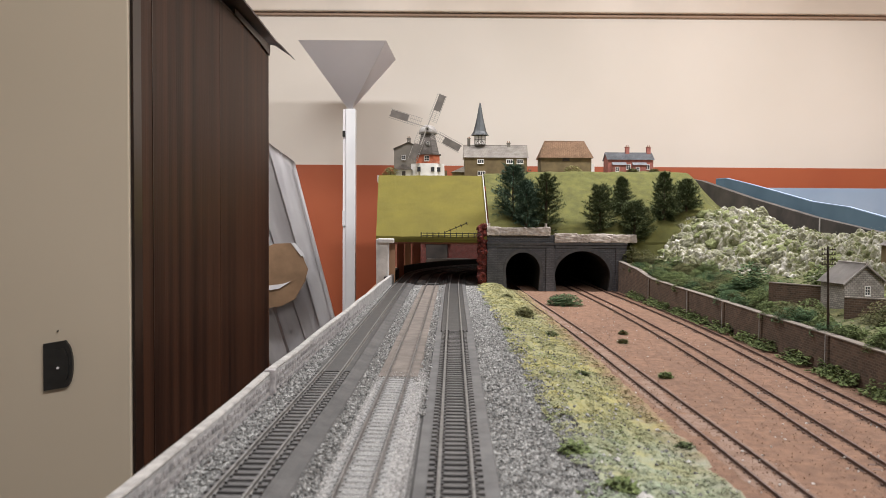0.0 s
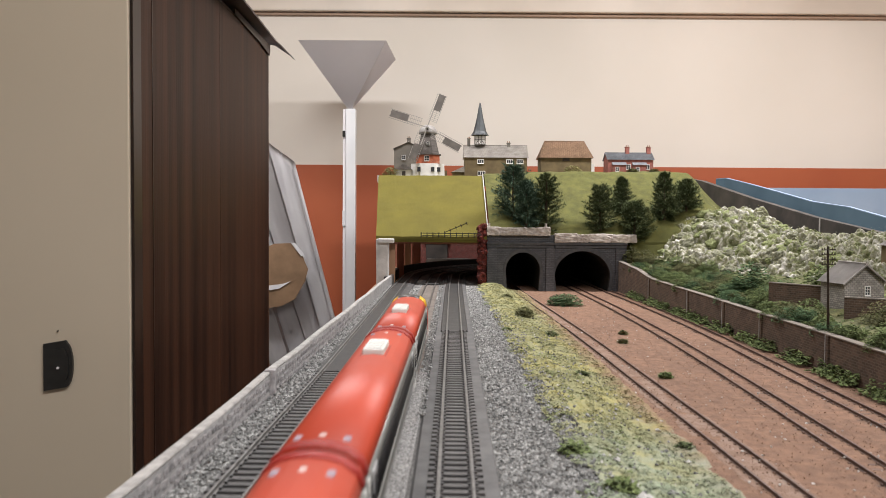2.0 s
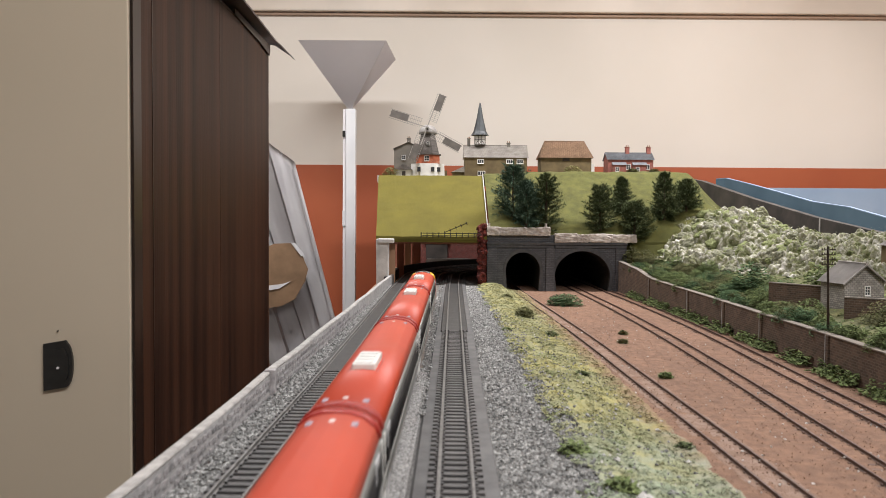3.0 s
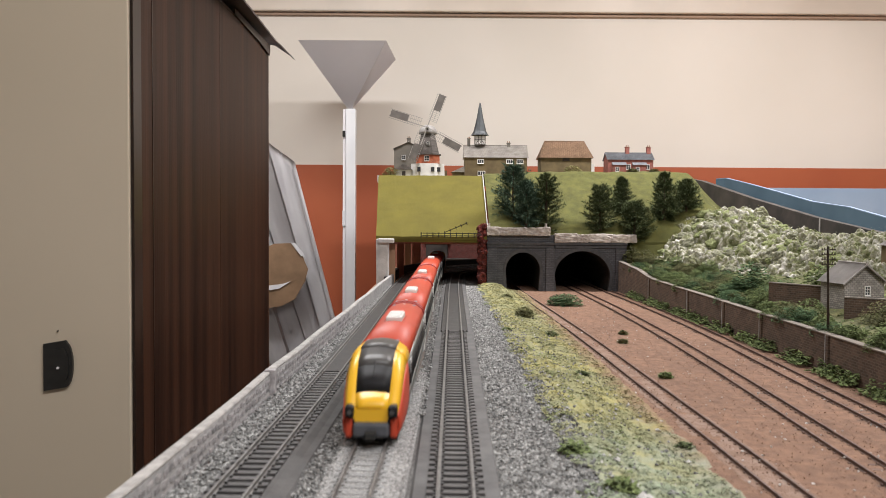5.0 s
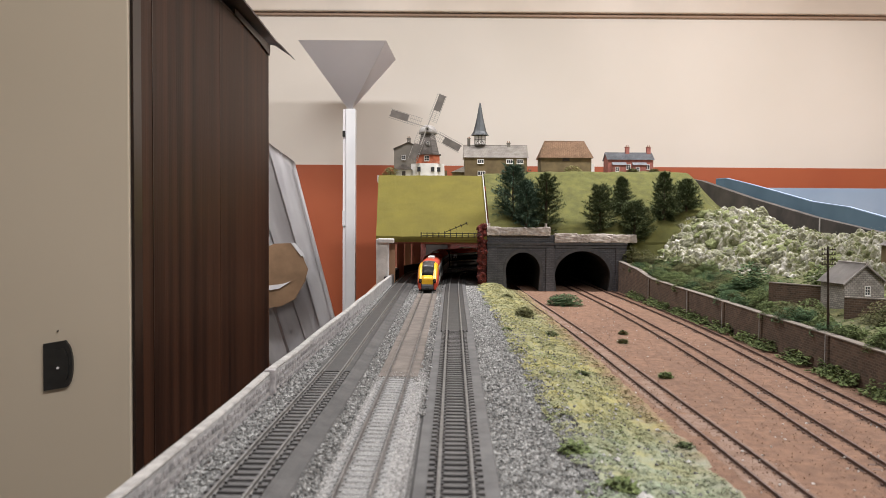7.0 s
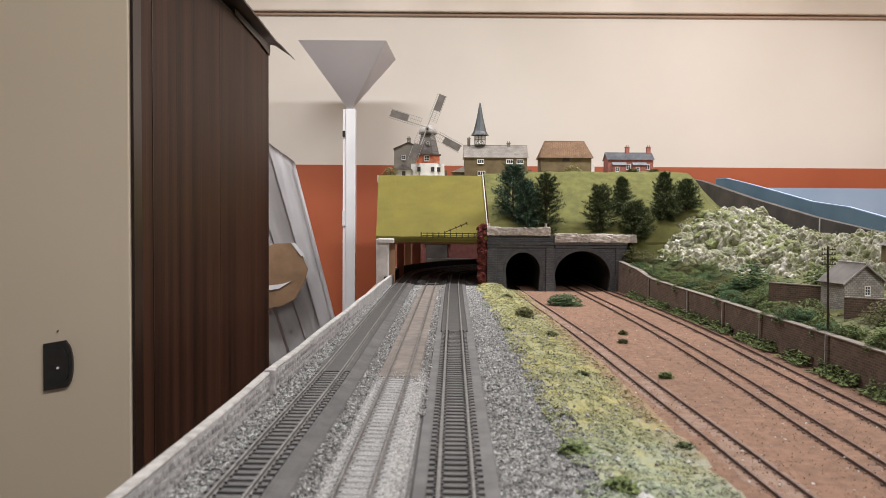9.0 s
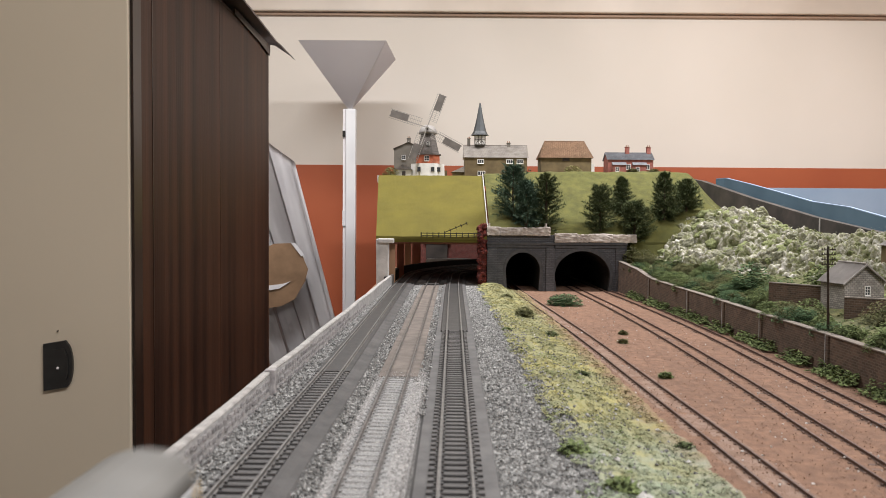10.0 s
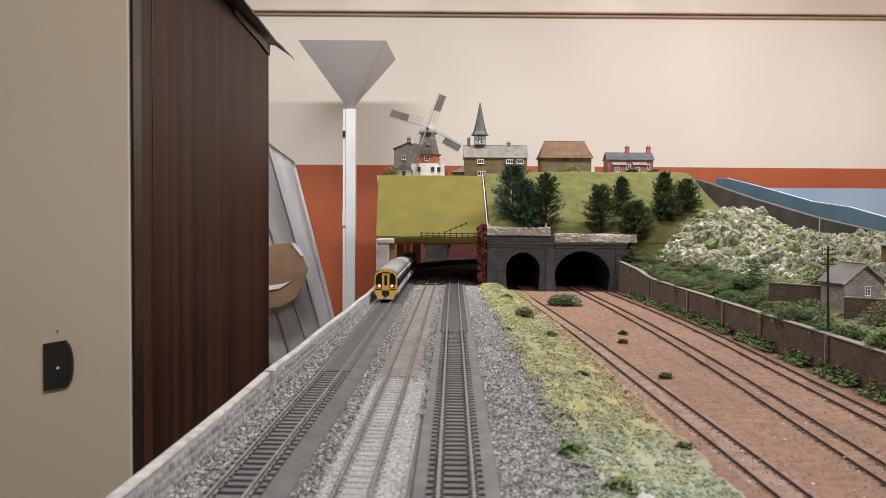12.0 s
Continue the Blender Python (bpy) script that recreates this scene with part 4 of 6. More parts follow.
def roof_pair(parent, w, d, eave, ridge, hip, mat, over=0.003, along="x", thick=0.0016):
    """Two slopes as slabs; hip: how far the ridge is cut back at both ends."""
    n = (lambda a, b, c: (a, b, c)) if along == "x" else (lambda a, b, c: (b, a, c))
    L, D = w / 2 + over, d / 2 + over
    drop = (ridge - eave) * over / (d / 2)
    for s in (-1, 1):
        bm = bmesh.new()
        q = [n(-L, s * D, eave - drop), n(L, s * D, eave - drop), n(L - hip, 0, ridge), n(-L + hip, 0, ridge)]
        bm.faces.new([bm.verts.new(v) for v in q])
        bmesh.ops.solidify(bm, geom=bm.faces[:], thickness=thick)
        bmesh.ops.recalc_face_normals(bm, faces=bm.faces[:])
        part("roof_slope", bm, mat, parent)
    if hip:
        for s in (-1, 1):
            bm = bmesh.new()
            bm.faces.new([bm.verts.new(v) for v in (n(s * L, -D, eave - drop), n(s * L, D, eave - drop), n(s * (L - hip), 0, ridge))])
            bmesh.ops.solidify(bm, geom=bm.faces[:], thickness=thick)
            part("hip", bm, mat, parent)
    part("ridge_tiles", box(*(n(-L + hip, 0, 0)[:1] + n(L - hip, 0, 0)[:1] if along == "x" else (-0.0012, 0.0012)), *((-0.0012, 0.0012) if along == "x" else (-L + hip, L - hip)), ridge - 0.0004, ridge + 0.0012, 0.0004), mat, parent)


def walls(parent, w, d, eave, ridge, mat, along="x", hip=False):
    if along == "x":
        prof = [(-d / 2, -0.02), (d / 2, -0.02), (d / 2, eave)] + ([] if hip else [(0, ridge - 0.001)]) + [(-d / 2, eave)]
        part("wall", prism(prof, "x", -w / 2, w / 2), mat, parent)
    else:
        prof = [(-d / 2, -0.02), (d / 2, -0.02), (d / 2, eave)] + ([] if hip else [(0, ridge - 0.001)]) + [(-d / 2, eave)]
        part("wall", prism(prof, "y", -w / 2, w / 2), mat, parent)


def chimney(parent, x, y, z0, z1, mat, w=0.009):
    c = part("chimney", box(x - w / 2, x + w / 2, y - w / 2, y + w / 2, z0, z1, 0.0005), mat, parent)
    part("chimney_cap", box(x - w / 2 - 0.001, x + w / 2 + 0.001, y - w / 2 - 0.001, y + w / 2 + 0.001, z1 + 0.0002, z1 + 0.0014), mat, c)
    for s in (-1, 1):
        part("pot", tube(0.0013, 0.0010, z1 + 0.0014, z1 + 0.006, 8, Matrix.Translation((x + s * w * 0.24, y, 0))), BM["tile"], c)


def houses():
    # grey gabled house behind the mill
    t = thing("house", pose(-0.088, 2.10, 0.229), "grey-brown gabled house behind the windmill", "house", "houses on the hill")
    walls(t, 0.09, 0.072, 0.073, 0.089, BM["greybrown"], "y")
    roof_pair(t, 0.09, 0.072, 0.073, 0.089, 0, BM["greyroof"], 0.003, "y")
    chimney(t, 0.0, -0.02, 0.080, 0.099, BM["greybrown"])
    window(t, -0.012, -0.0455, 0.045, 0.008, 0.010)
    # long house with a belfry and spire
    t = thing("chapel_house", pose(0.1305, 2.09, 0.232), "olive-brown long house with grey roof and timbered spire", "house", "houses on the hill")
    walls(t, 0.156, 0.08, 0.050, 0.0815, BM["olive"])
    roof_pair(t, 0.156, 0.08, 0.050, 0.0815, 0, BM["greyroof"])
    for x in (-0.038, 0.034, 0.060):
        window(t, x, -0.0405, 0.034, 0.014, 0.008, 1, 3)
    window(t, -0.036, -0.0405, 0.004, 0.016, 0.009, 1, 3)
    chimney(t, -0.067, 0.0, 0.07, 0.097, BM["greybrown"], 0.0075)
    chimney(t, 0.034, 0.0, 0.07, 0.0865, BM["greybrown"], 0.0085)
    an = part("annex", box(-0.108, -0.079, -0.02, 0.03, -0.02, 0.012), BM["olive"], t, "low side annex")
    part("annex_roof", prism([(-0.111, 0.0122), (-0.077, 0.0122), (-0.077, 0.028)], "y", -0.023, 0.033), BM["greyroof"], an)
    bel = part("belfry", box(-0.0525, -0.0255, -0.0135, 0.0135, 0.0815, 0.1065), BM["white"], t, "white belfry with dark timber framing")
    for x in (-0.052, -0.0435, -0.0345, -0.026):
        part("timber", box(x - 0.0008, x + 0.0008, -0.0145, -0.0137, 0.0815, 0.1065), BM["timber"], bel)
    for z in (0.082, 0.0935, 0.1045):
        part("timber", box(-0.0525, -0.0255, -0.0149, -0.0146, z, z + 0.0014), BM["timber"], bel)
    for x, a in ((-0.0478, 35), (-0.0302, -35), (-0.039, 35)):
        part("brace", box(-0.0006, 0.0006, -0.0004, 0.0, -0.0055, 0.0055), BM["timber"], bel).matrix_basis = pose(x, -0.0150, 0.0863, 0, a, 0)
    sp = bmesh.new()
    rings = []
    for z, r in ((0.1065, 0.0195), (0.1095, 0.0170), (0.117, 0.0135), (0.133, 0.0102), (0.153, 0.0066), (0.189, 0.0012)):
        rings.append([sp.verts.new((-0.039 + r * math.cos(math.pi / 4 + k * math.pi / 4) * 1.2, r * math.sin(math.pi / 4 + k * math.pi / 4) * 1.2, z)) for k in range(8)])
    for r, q in zip(rings, rings[1:]):
        for k in range(8):
            sp.faces.new((r[k], r[(k + 1) % 8], q[(k + 1) % 8], q[k]))
    sp.faces.new(rings[0][::-1]); sp.faces.new(rings[-1])
    part("spire", sp, BM["spire"], t, "blue-grey pointed spire")
    # barn
    t = thing("barn", pose(0.3135, 2.14, 0.236), "brown barn with half-hipped brown tiled roof", "barn", "houses on the hill")
    walls(t, 0.128, 0.08, 0.053, 0.091, BM["olive"], hip=True)
    roof_pair(t, 0.128, 0.08, 0.053, 0.0935, 0.017, BM["tile"], 0.005)
    part("hatch", box(-0.010, 0.008, -0.0415, -0.0402, 0.040, 0.0505), BM["timber"], t)
    part("lean_to", box(0.0645, 0.074, -0.03, 0.02, -0.02, 0.034, 0.001), BM["white"], t, "small white lean-to")
    # red brick cottages
    t = thing("cottage", pose(0.478, 2.13, 0.2480), "pair of red brick cottages under grey slate roof", "house", "houses on the hill")
    walls(t, 0.116, 0.058, 0.034, 0.052, BM["redbrick"])
    roof_pair(t, 0.116, 0.058, 0.034, 0.052, 0, BM["slate"])
    chimney(t, -0.003, 0.0, 0.045, 0.066, BM["redbrick"], 0.010)
    chimney(t, 0.052, 0.0, 0.045, 0.066, BM["redbrick"], 0.010)
    for x in (-0.040, -0.006, 0.012, 0.043):
        window(t, x, -0.0295, 0.008, 0.010, 0.012)
    for x in (-0.030, 0.022):
        p = part("porch", box(x - 0.016, x + 0.016, -0.040, -0.0298, -0.02, 0.018), BM["redbrick"], t)
        part("porch_roof", prism([(-0.0425, 0.0182), (-0.0295, 0.0182), (-0.0295, 0.026)], "x", x - 0.018, x + 0.018), BM["slate"], p)
        window(p, x - 0.006, -0.0405, 0.002, 0.008, 0.010)
    # stone cottage in the scrub
    t = thing("cottage", pose(0.4640, 0.927, 0.0355, 0, 0, 6), "grey stone cottage with weathered roof in the scrub", "house")
    walls(t, 0.046, 0.047, 0.0270, 0.0460, BM["stone"], "y")
    roof_pair(t, 0.046, 0.047, 0.0270, 0.0465, 0, BM["cottage_roof"], 0.0035, "y")
    window(t, 0.003, -0.0235, 0.012, 0.0052, 0.0090, 3, 2)
    part("bargeboard", prism([(-0.0270, 0.0245), (0, 0.0468), (0.0270, 0.0245), (0.0270, 0.0228), (0, 0.0446), (-0.0270, 0.0228)], "y", -0.0275, -0.0267), BM["cottage_roof"], t)
    t = thing("shed", pose(0.590, 1.02, 0.05, 0, 0, 15), "brown outbuilding with flat pale roof edge", "shed")
    walls(t, 0.06, 0.05, 0.050, 0.062, BM["olive"], "y")
    roof_pair(t, 0.06, 0.05, 0.050, 0.062, 0, BM["cottage_roof"], 0.003, "y")


houses()


# ---- windmill ----
def windmill():
    t = thing("windmill", pose(-0.0375, 1.955, 0.2268), "tower windmill, white base, red brick band, four lattice sails", "windmill")

    def octo(r0, r1, z0, z1, name, mat, label=""):
        return part(name, tube(r0 * 1.16, r1 * 1.16, z0, z1, 8, pose(0, 0, 0, 0, 0, 22.5)), mat, t, label)
    base = octo(0.0375, 0.0365, -0.004, 0.029, "base", BM["white"], "whitewashed octagonal base")
    for x in (-0.020, 0.012, 0.026):
        y = -0.0405 if x < 0.014 else -0.033
        w = part("window", box(x - 0.0035, x + 0.0035, y - 0.0006, y + 0.004, 0.010, 0.020), BM["glass"], base)
        part("frame", box(x - 0.0045, x + 0.0045, y - 0.0002, y + 0.003, 0.009, 0.021), BM["pale"], w)
    octo(0.0262, 0.0258, 0.029, 0.052, "brick_band", BM["millbrick"], "red brick band")
    part("gallery", tube(0.0335, 0.0335, 0.0500, 0.0525, 8, pose(0, 0, 0, 0, 0, 22.5)), BM["mill"], t)
    octo(0.0250, 0.0150, 0.0525, 0.100, "tower", BM["mill"], "tapering shingled tower")
    for z, w, y in ((0.036, 0.010, -0.0286), (0.0735, 0.006, -0.0228)):
        window(t, -0.002 if z < 0.05 else 0.001, y, z, w, w * 1.05)
    cap = bmesh.new()
    rings = []
    for k in range(7):
        a = k / 6 * math.pi / 2
        rings.append([cap.verts.new((0.0222 * math.cos(a) ** 0.8 * math.cos(b) if k < 6 else 0.0005 * math.cos(b), (0.0222 * math.cos(a) ** 0.8 if k < 6 else 0.0005) * math.sin(b), 0.1005 + 0.021 * math.sin(a))) for b in np.linspace(0, 2 * math.pi, 16, endpoint=False)])
    for r, q in zip(rings, rings[1:]):
        for k in range(16):
            cap.faces.new((r[k], r[(k + 1) % 16], q[(k + 1) % 16], q[k]))
    cap.faces.new(rings[0][::-1])
    cap.faces.new(rings[-1])
    part("cap", cap, BM["cap"], t, "grey domed cap", True)
    an = part("annex", box(-0.074, -0.0385, -0.022, 0.022, -0.004, 0.016), BM["white"], t, "low white annex")
    part("annex_roof", prism([(-0.077, 0.0145), (-0.0355, 0.0145), (-0.052, 0.0270), (-0.060, 0.0270)], "y", -0.025, 0.025), BM["mill"], an)
    part("annex_door", box(-0.060, -0.052, -0.0232, -0.0218, -0.002, 0.011), BM["timber"], an)
    part("annex", box(0.0385, 0.046, -0.015, 0.015, -0.004, 0.014), BM["olive"], t, "small side shed")
    hub = part("hub", tube(0.0042, 0.0034, -0.012, 0.006, 12, pose(-0.0015, -0.028, 0.1120, 90)), BM["timber"], t)
    rnd = random.Random(2)
    for ang, length in ((69, 0.084), (163, 0.092), (-28, 0.092), (250, 0.084)):
        s = part("sail", box(-0.0011, 0.0011, -0.001, 0.001, 0, length), BM["pale"], t, "lattice sail of pale laths")
        s.matrix_basis = pose(-0.0015, -0.039 - 0.002 * rnd.random(), 0.1120, 0, 90 - ang, 0)
        for x in (0.0085, 0.0165):
            part("long_lath", box(x - 0.0004, x + 0.0004, -0.0005, 0.0005, 0.016, length), BM["pale"], s)
        part("long_lath", box(-0.0052, -0.0044, -0.0005, 0.0005, 0.030, length), BM["pale"], s)
        z = 0.017
        while z < length:
            part("cross_lath", box(-0.0052, 0.0169, -0.0003, 0.0003, z, z + 0.0006), BM["pale"], s)
            z += 0.0042
        part("shutter", box(-0.0012, 0.0150, -0.0014, -0.0008, length * 0.52, length * 0.98), BM["sail"], s, "grey shutter")


windmill()


# ---- foliage ----
def leaf_cloud(bm, pts, size, rnd, droop=0.4, per=3):
    for p in pts:
        for _ in range(per):
            a = rnd.uniform(0, 2 * math.pi)
            d = Vector((math.cos(a), math.sin(a), rnd.uniform(-droop, 0.5))).normalized()
            s = Vector((-d.y, d.x, rnd.uniform(-0.6, 0.6))).normalized()
            k = size * rnd.uniform(0.6, 1.3)
            q = Vector(p)
            bm.faces.new([bm.verts.new(q + s * k * 0.29), bm.verts.new(q + d * k), bm.verts.new(q - s * k * 0.29)])


def fir_tree(x, y, z, h, w, mat, label, seed, flare=0.55):
    rnd = random.Random(seed)
    t = thing("fir_tree", pose(x, y, z), label, "tree", "trees on the hillside")
    part("trunk", tube(0.0035, 0.0012, -0.006, h * 0.9, 8), MAT["bark"], t)
    for k in range(7):
        a, f = k * 2.4, 0.2 + 0.1 * k
        part("branch", tube(0.0009, 0.0004, 0, w * 0.42 * (1 - f * 0.6), 5, pose(0, 0, h * f, 62, 0, math.degrees(a))), MAT["bark"], t)
    bm = bmesh.new()
    for k in range(230):
        f = rnd.random() ** 0.9
        a = rnd.uniform(0, 2 * math.pi)
        reach = w * 0.78 * (1 - f) ** flare * (0.75 + 0.25 * min(1, f / 0.2)) * rnd.uniform(0.5, 1.05) * (1 + 0.16 * math.sin(2 * a + seed))
        base = Vector((0, 0, h * (-0.02 + 0.94 * f)))
        tip = base + Vector((reach * math.cos(a), reach * math.sin(a), reach * rnd.uniform(-0.10, 0.75) + 0.06 * h * f))
        for j in range(76):
            g = rnd.uniform(0.12, 1.0) ** 0.75
            q = base.lerp(tip, g)
            d = ((tip - base).normalized() * rnd.uniform(0.2, 1.0) + Vector((rnd.gauss(0, 0.5), rnd.gauss(0, 0.5), rnd.gauss(0.05, 0.5)))).normalized()
            e = Vector((-d.y, d.x, rnd.uniform(-0.5, 0.5))).normalized() * 0.00062
            c = 0.0074 * rnd.uniform(0.5, 1.25)
            bm.faces.new([bm.verts.new(q + e), bm.verts.new(q + d * c), bm.verts.new(q - e)])
    part("crown", bm, mat, t, "dense needled crown")


def bush(x, y, z, w, h, mat, label, seed, leaf=0.004, n=420, category="bush"):
    rnd = random.Random(seed)
    t = thing("bush", pose(x, y, z), label, category, "bushes")
    part("stem", tube(0.0012, 0.0006, -0.004, h * 0.4, 6), MAT["bark"], t)
    bm = bmesh.new()
    pts = []
    while len(pts) < n:
        v = Vector((rnd.uniform(-1, 1), rnd.uniform(-1, 1), rnd.uniform(0, 1)))
        if v.length > 1:
            continue
        if noise.noise(v * 2.6 + Vector((seed, 0, 0))) < -0.12 and v.length > 0.5:
            continue
        pts.append((v.x * w / 2, v.y * w / 2, v.z * h))
    leaf_cloud(bm, pts, leaf, rnd, 0.3, 3)
    part("foliage", bm, mat, t)


def planting():
    lab = "dark green bushy fir on the grassy slope"
    for i, (x, y, h, w, m, fl) in enumerate((
            (0.1442, 1.700, 0.108, 0.080, "fir_blue", 0.36), (0.1691, 1.668, 0.094, 0.064, "fir_blue", 0.42), (0.2110, 1.680, 0.115, 0.058, "fir", 0.34),
            (0.3198, 1.674, 0.095, 0.050, "fir", 0.34), (0.3749, 1.731, 0.078, 0.044, "fir", 0.62), (0.3914, 1.674, 0.080, 0.062, "fir", 0.40),
            (0.4594, 1.708, 0.100, 0.056, "fir", 0.45), (0.5139, 1.737, 0.066, 0.062, "fir", 0.42))):
        fir_tree(x, y, hill_z(x, y) - 0.004, h, w, MAT[m], lab if m == "fir" else "bluish green bushy fir on the grassy slope", 11 + i, fl)
    for i, (x, y, w, h, m) in enumerate(((-0.124, 1.93, 0.040, 0.020, "blade"), (0.318, 2.02, 0.05, 0.018, "blade"), (0.46, 2.0, 0.03, 0.012, "scrub"), (0.505, 1.97, 0.03, 0.012, "scrub"))):
        bush(x, y, 0.2275 if x < 0.09 else hill_z(x, y) - 0.002, w, h, MAT[m], "pale yellow-green shrub on the hilltop", 40 + i, 0.003, 700)
    rnd = random.Random(9)
    # scrub behind the brick wall
    for i in range(235):
        y = rnd.uniform(0.60, 1.60)
        x = WALL_X(y) + 0.014 + rnd.random() ** 1.4 * (0.12 if y < 1.0 else 0.085)
        if 0.42 < x < 0.53 and 0.865 < y < 0.985:
            continue
        m = rnd.choice(("bush", "bush", "bush", "bush_dark", "scrub"))
        w = rnd.uniform(0.020, 0.044)
        bush(x, y, bank_z(x, y) - 0.003, w, w * rnd.uniform(0.35, 0.62), MAT[m], {"bush": "mid-green leafy bush on the bank", "bush_dark": "dark green leafy bush on the bank", "scrub": "olive dry scrub on the bank"}[m], 60 + i, 0.0019, 1100)
    bush(0.4385, 1.16, bank_z(0.4385, 1.16) - 0.002, 0.058, 0.044, MAT["bush_dark"], "dark bluish green bush before the rocks", 131, 0.0045, 700)
    bush(0.490, 1.05, bank_z(0.49, 1.05), 0.05, 0.034, MAT["bush"], "mid-green bush beside the cottage", 132, 0.0045, 500)
    bush(0.206, 1.38, YARD_Z - 0.002, 0.062, 0.020, MAT["bush_dark"], "low green bush between the sidings", 133, 0.0040, 900)
    for i, (x, y, z, w, h) in enumerate(((0.378, 1.640, 0.045, 0.044, 0.030), (0.402, 1.625, 0.046, 0.040, 0.024), (0.388, 1.600, 0.040, 0.034, 0.020))):
        bush(x, y, z, w, h, MAT["scrub"], "olive mossy hump beside the double portal", 170 + i, 0.0022, 1300)
    for i, (x, y, w, h) in enumerate(((0.118, 1.175, 0.032, 0.015), (0.120, 1.205, 0.030, 0.015), (0.110, 1.40, 0.030, 0.014))):
        bush(x, y, ground_z(x, y) - 0.001, w, h, MAT["scrub"], "olive mossy clump on the slope", 180 + i, 0.0021, 1200)
    bush(0.372, 0.640, 0.018, 0.034, 0.024, MAT["scrub"], "bright yellow-green shrub on the wall", 134, 0.0045, 500)
    for i, (x, y, w) in enumerate(((0.133, 1.005, 0.020), (0.128, 0.745, 0.016), (0.1555, 0.520, 0.014), (0.078, 0.985, 0.014), (0.2135, 0.9645, 0.012), (0.2293, 1.036, 0.013), (0.2073, 0.7536, 0.013), (0.090, 0.405, 0.02), (0.078, 0.47, 0.022))):
        bush(x, y, ground_z(x, y) - 0.001 if x < 0.157 else YARD_Z - 0.002, w, w * 0.42, MAT["bush" if i in (3, 6, 7, 8) else "scrub" if i in (4, 5) else "fir"], "small dark tuft of weeds on the ground", 150 + i, 0.0028, 240, "weeds")


planting()


def weeds_and_grass():
    rnd = random.Random(21)
    bm = bmesh.new()
    pts = []
    for i in range(3600):
        y = 0.5 + 1.05 * rnd.random() ** 1.2
        d = rnd.random()
        if noise.noise(Vector((y * 22, 1.0, 0))) < -0.22:
            continue
        pts.append((WALL_X(y) - 0.001 - 0.013 * d * d, y, YARD_Z + 0.012 * (1 - d) * rnd.random()))
    leaf_cloud(bm, pts, 0.0042, rnd, 0.3, 3)
    tagged(part("weeds", bm, MAT["bush"]), "strip of green weeds along the foot of the brick wall", "weeds", kind="stuff")
    for mat, n, lo, hi, size, lab, seed in (("verge_fibre", 52000, 0.072, 0.158, 0.0019, "yellow-green moss and grass fibres on the slope", 1), ("bush", 2600, 0.070, 0.125, 0.0020, "green grass fibres on the slope", 3)):
        bm = bmesh.new()
        pts = []
        while len(pts) < n:
            y = 0.28 + 1.36 * rnd.random() ** 1.3
            x = lo + (hi - lo) * rnd.random() + 0.010 * fbm(3.0, y, 9, seed)
            if noise.noise(Vector((x * 45, y * 30, seed * 3.1))) < (-0.32 if mat == "verge_fibre" else 0.16):
                continue
            pts.append((x, y, ground_z(x, y) + 0.0016 + 0.0022 * fbm(x, y, 90, 5)))
        leaf_cloud(bm, pts, size, rnd, -0.1, 2)
        tagged(part("grass", bm, MAT[mat]), lab, "grass", kind="stuff")
    # mossy mound before the single portal
    bm = grid_sheet(0.066, 0.150, 26, 1.30, 1.655, 44, lambda x, y: ground_z(x, y) + 0.0125 * max(0, 1 - ((x - 0.103 - 0.02 * (1.6 - y)) / 0.032) ** 2) * max(0, 1 - ((y - 1.53) / 0.23) ** 2) + 0.003 * fbm(x, y, 60, 2) - 0.002)
    tagged(part("ground", bm, MAT["verge"]), "mossy yellow-green mound before the portal", "grass", kind="structure")
    bm, pts = bmesh.new(), []
    for i in range(2600):
        x, y = rnd.gauss(0.108, 0.015), rnd.uniform(1.32, 1.645)
        z = ground_z(x, y) + 0.0125 * max(0, 1 - ((x - 0.103 - 0.02 * (1.6 - y)) / 0.032) ** 2) * max(0, 1 - ((y - 1.53) / 0.23) ** 2)
        pts.append((x, y, z - 0.001))
    leaf_cloud(bm, pts, 0.0026, rnd, 0.1, 3)
    tagged(part("grass", bm, MAT["verge_fibre"]), "tufted moss on the mound", "grass", kind="stuff")
    # turf fibres over the bank
    bm, pts = bmesh.new(), []
    for i in range(12000):
        y = rnd.uniform(0.55, 1.62)
        x = WALL_X(y) + 0.010 + rnd.random() * 0.17
        pts.append((x, y, bank_z(x, y) - 0.001))
    leaf_cloud(bm, pts, 0.0042, rnd, 0.0, 2)
    tagged(part("grass", bm, MAT["bush"]), "rough green grass on the bank", "grass", kind="stuff")


weeds_and_grass()


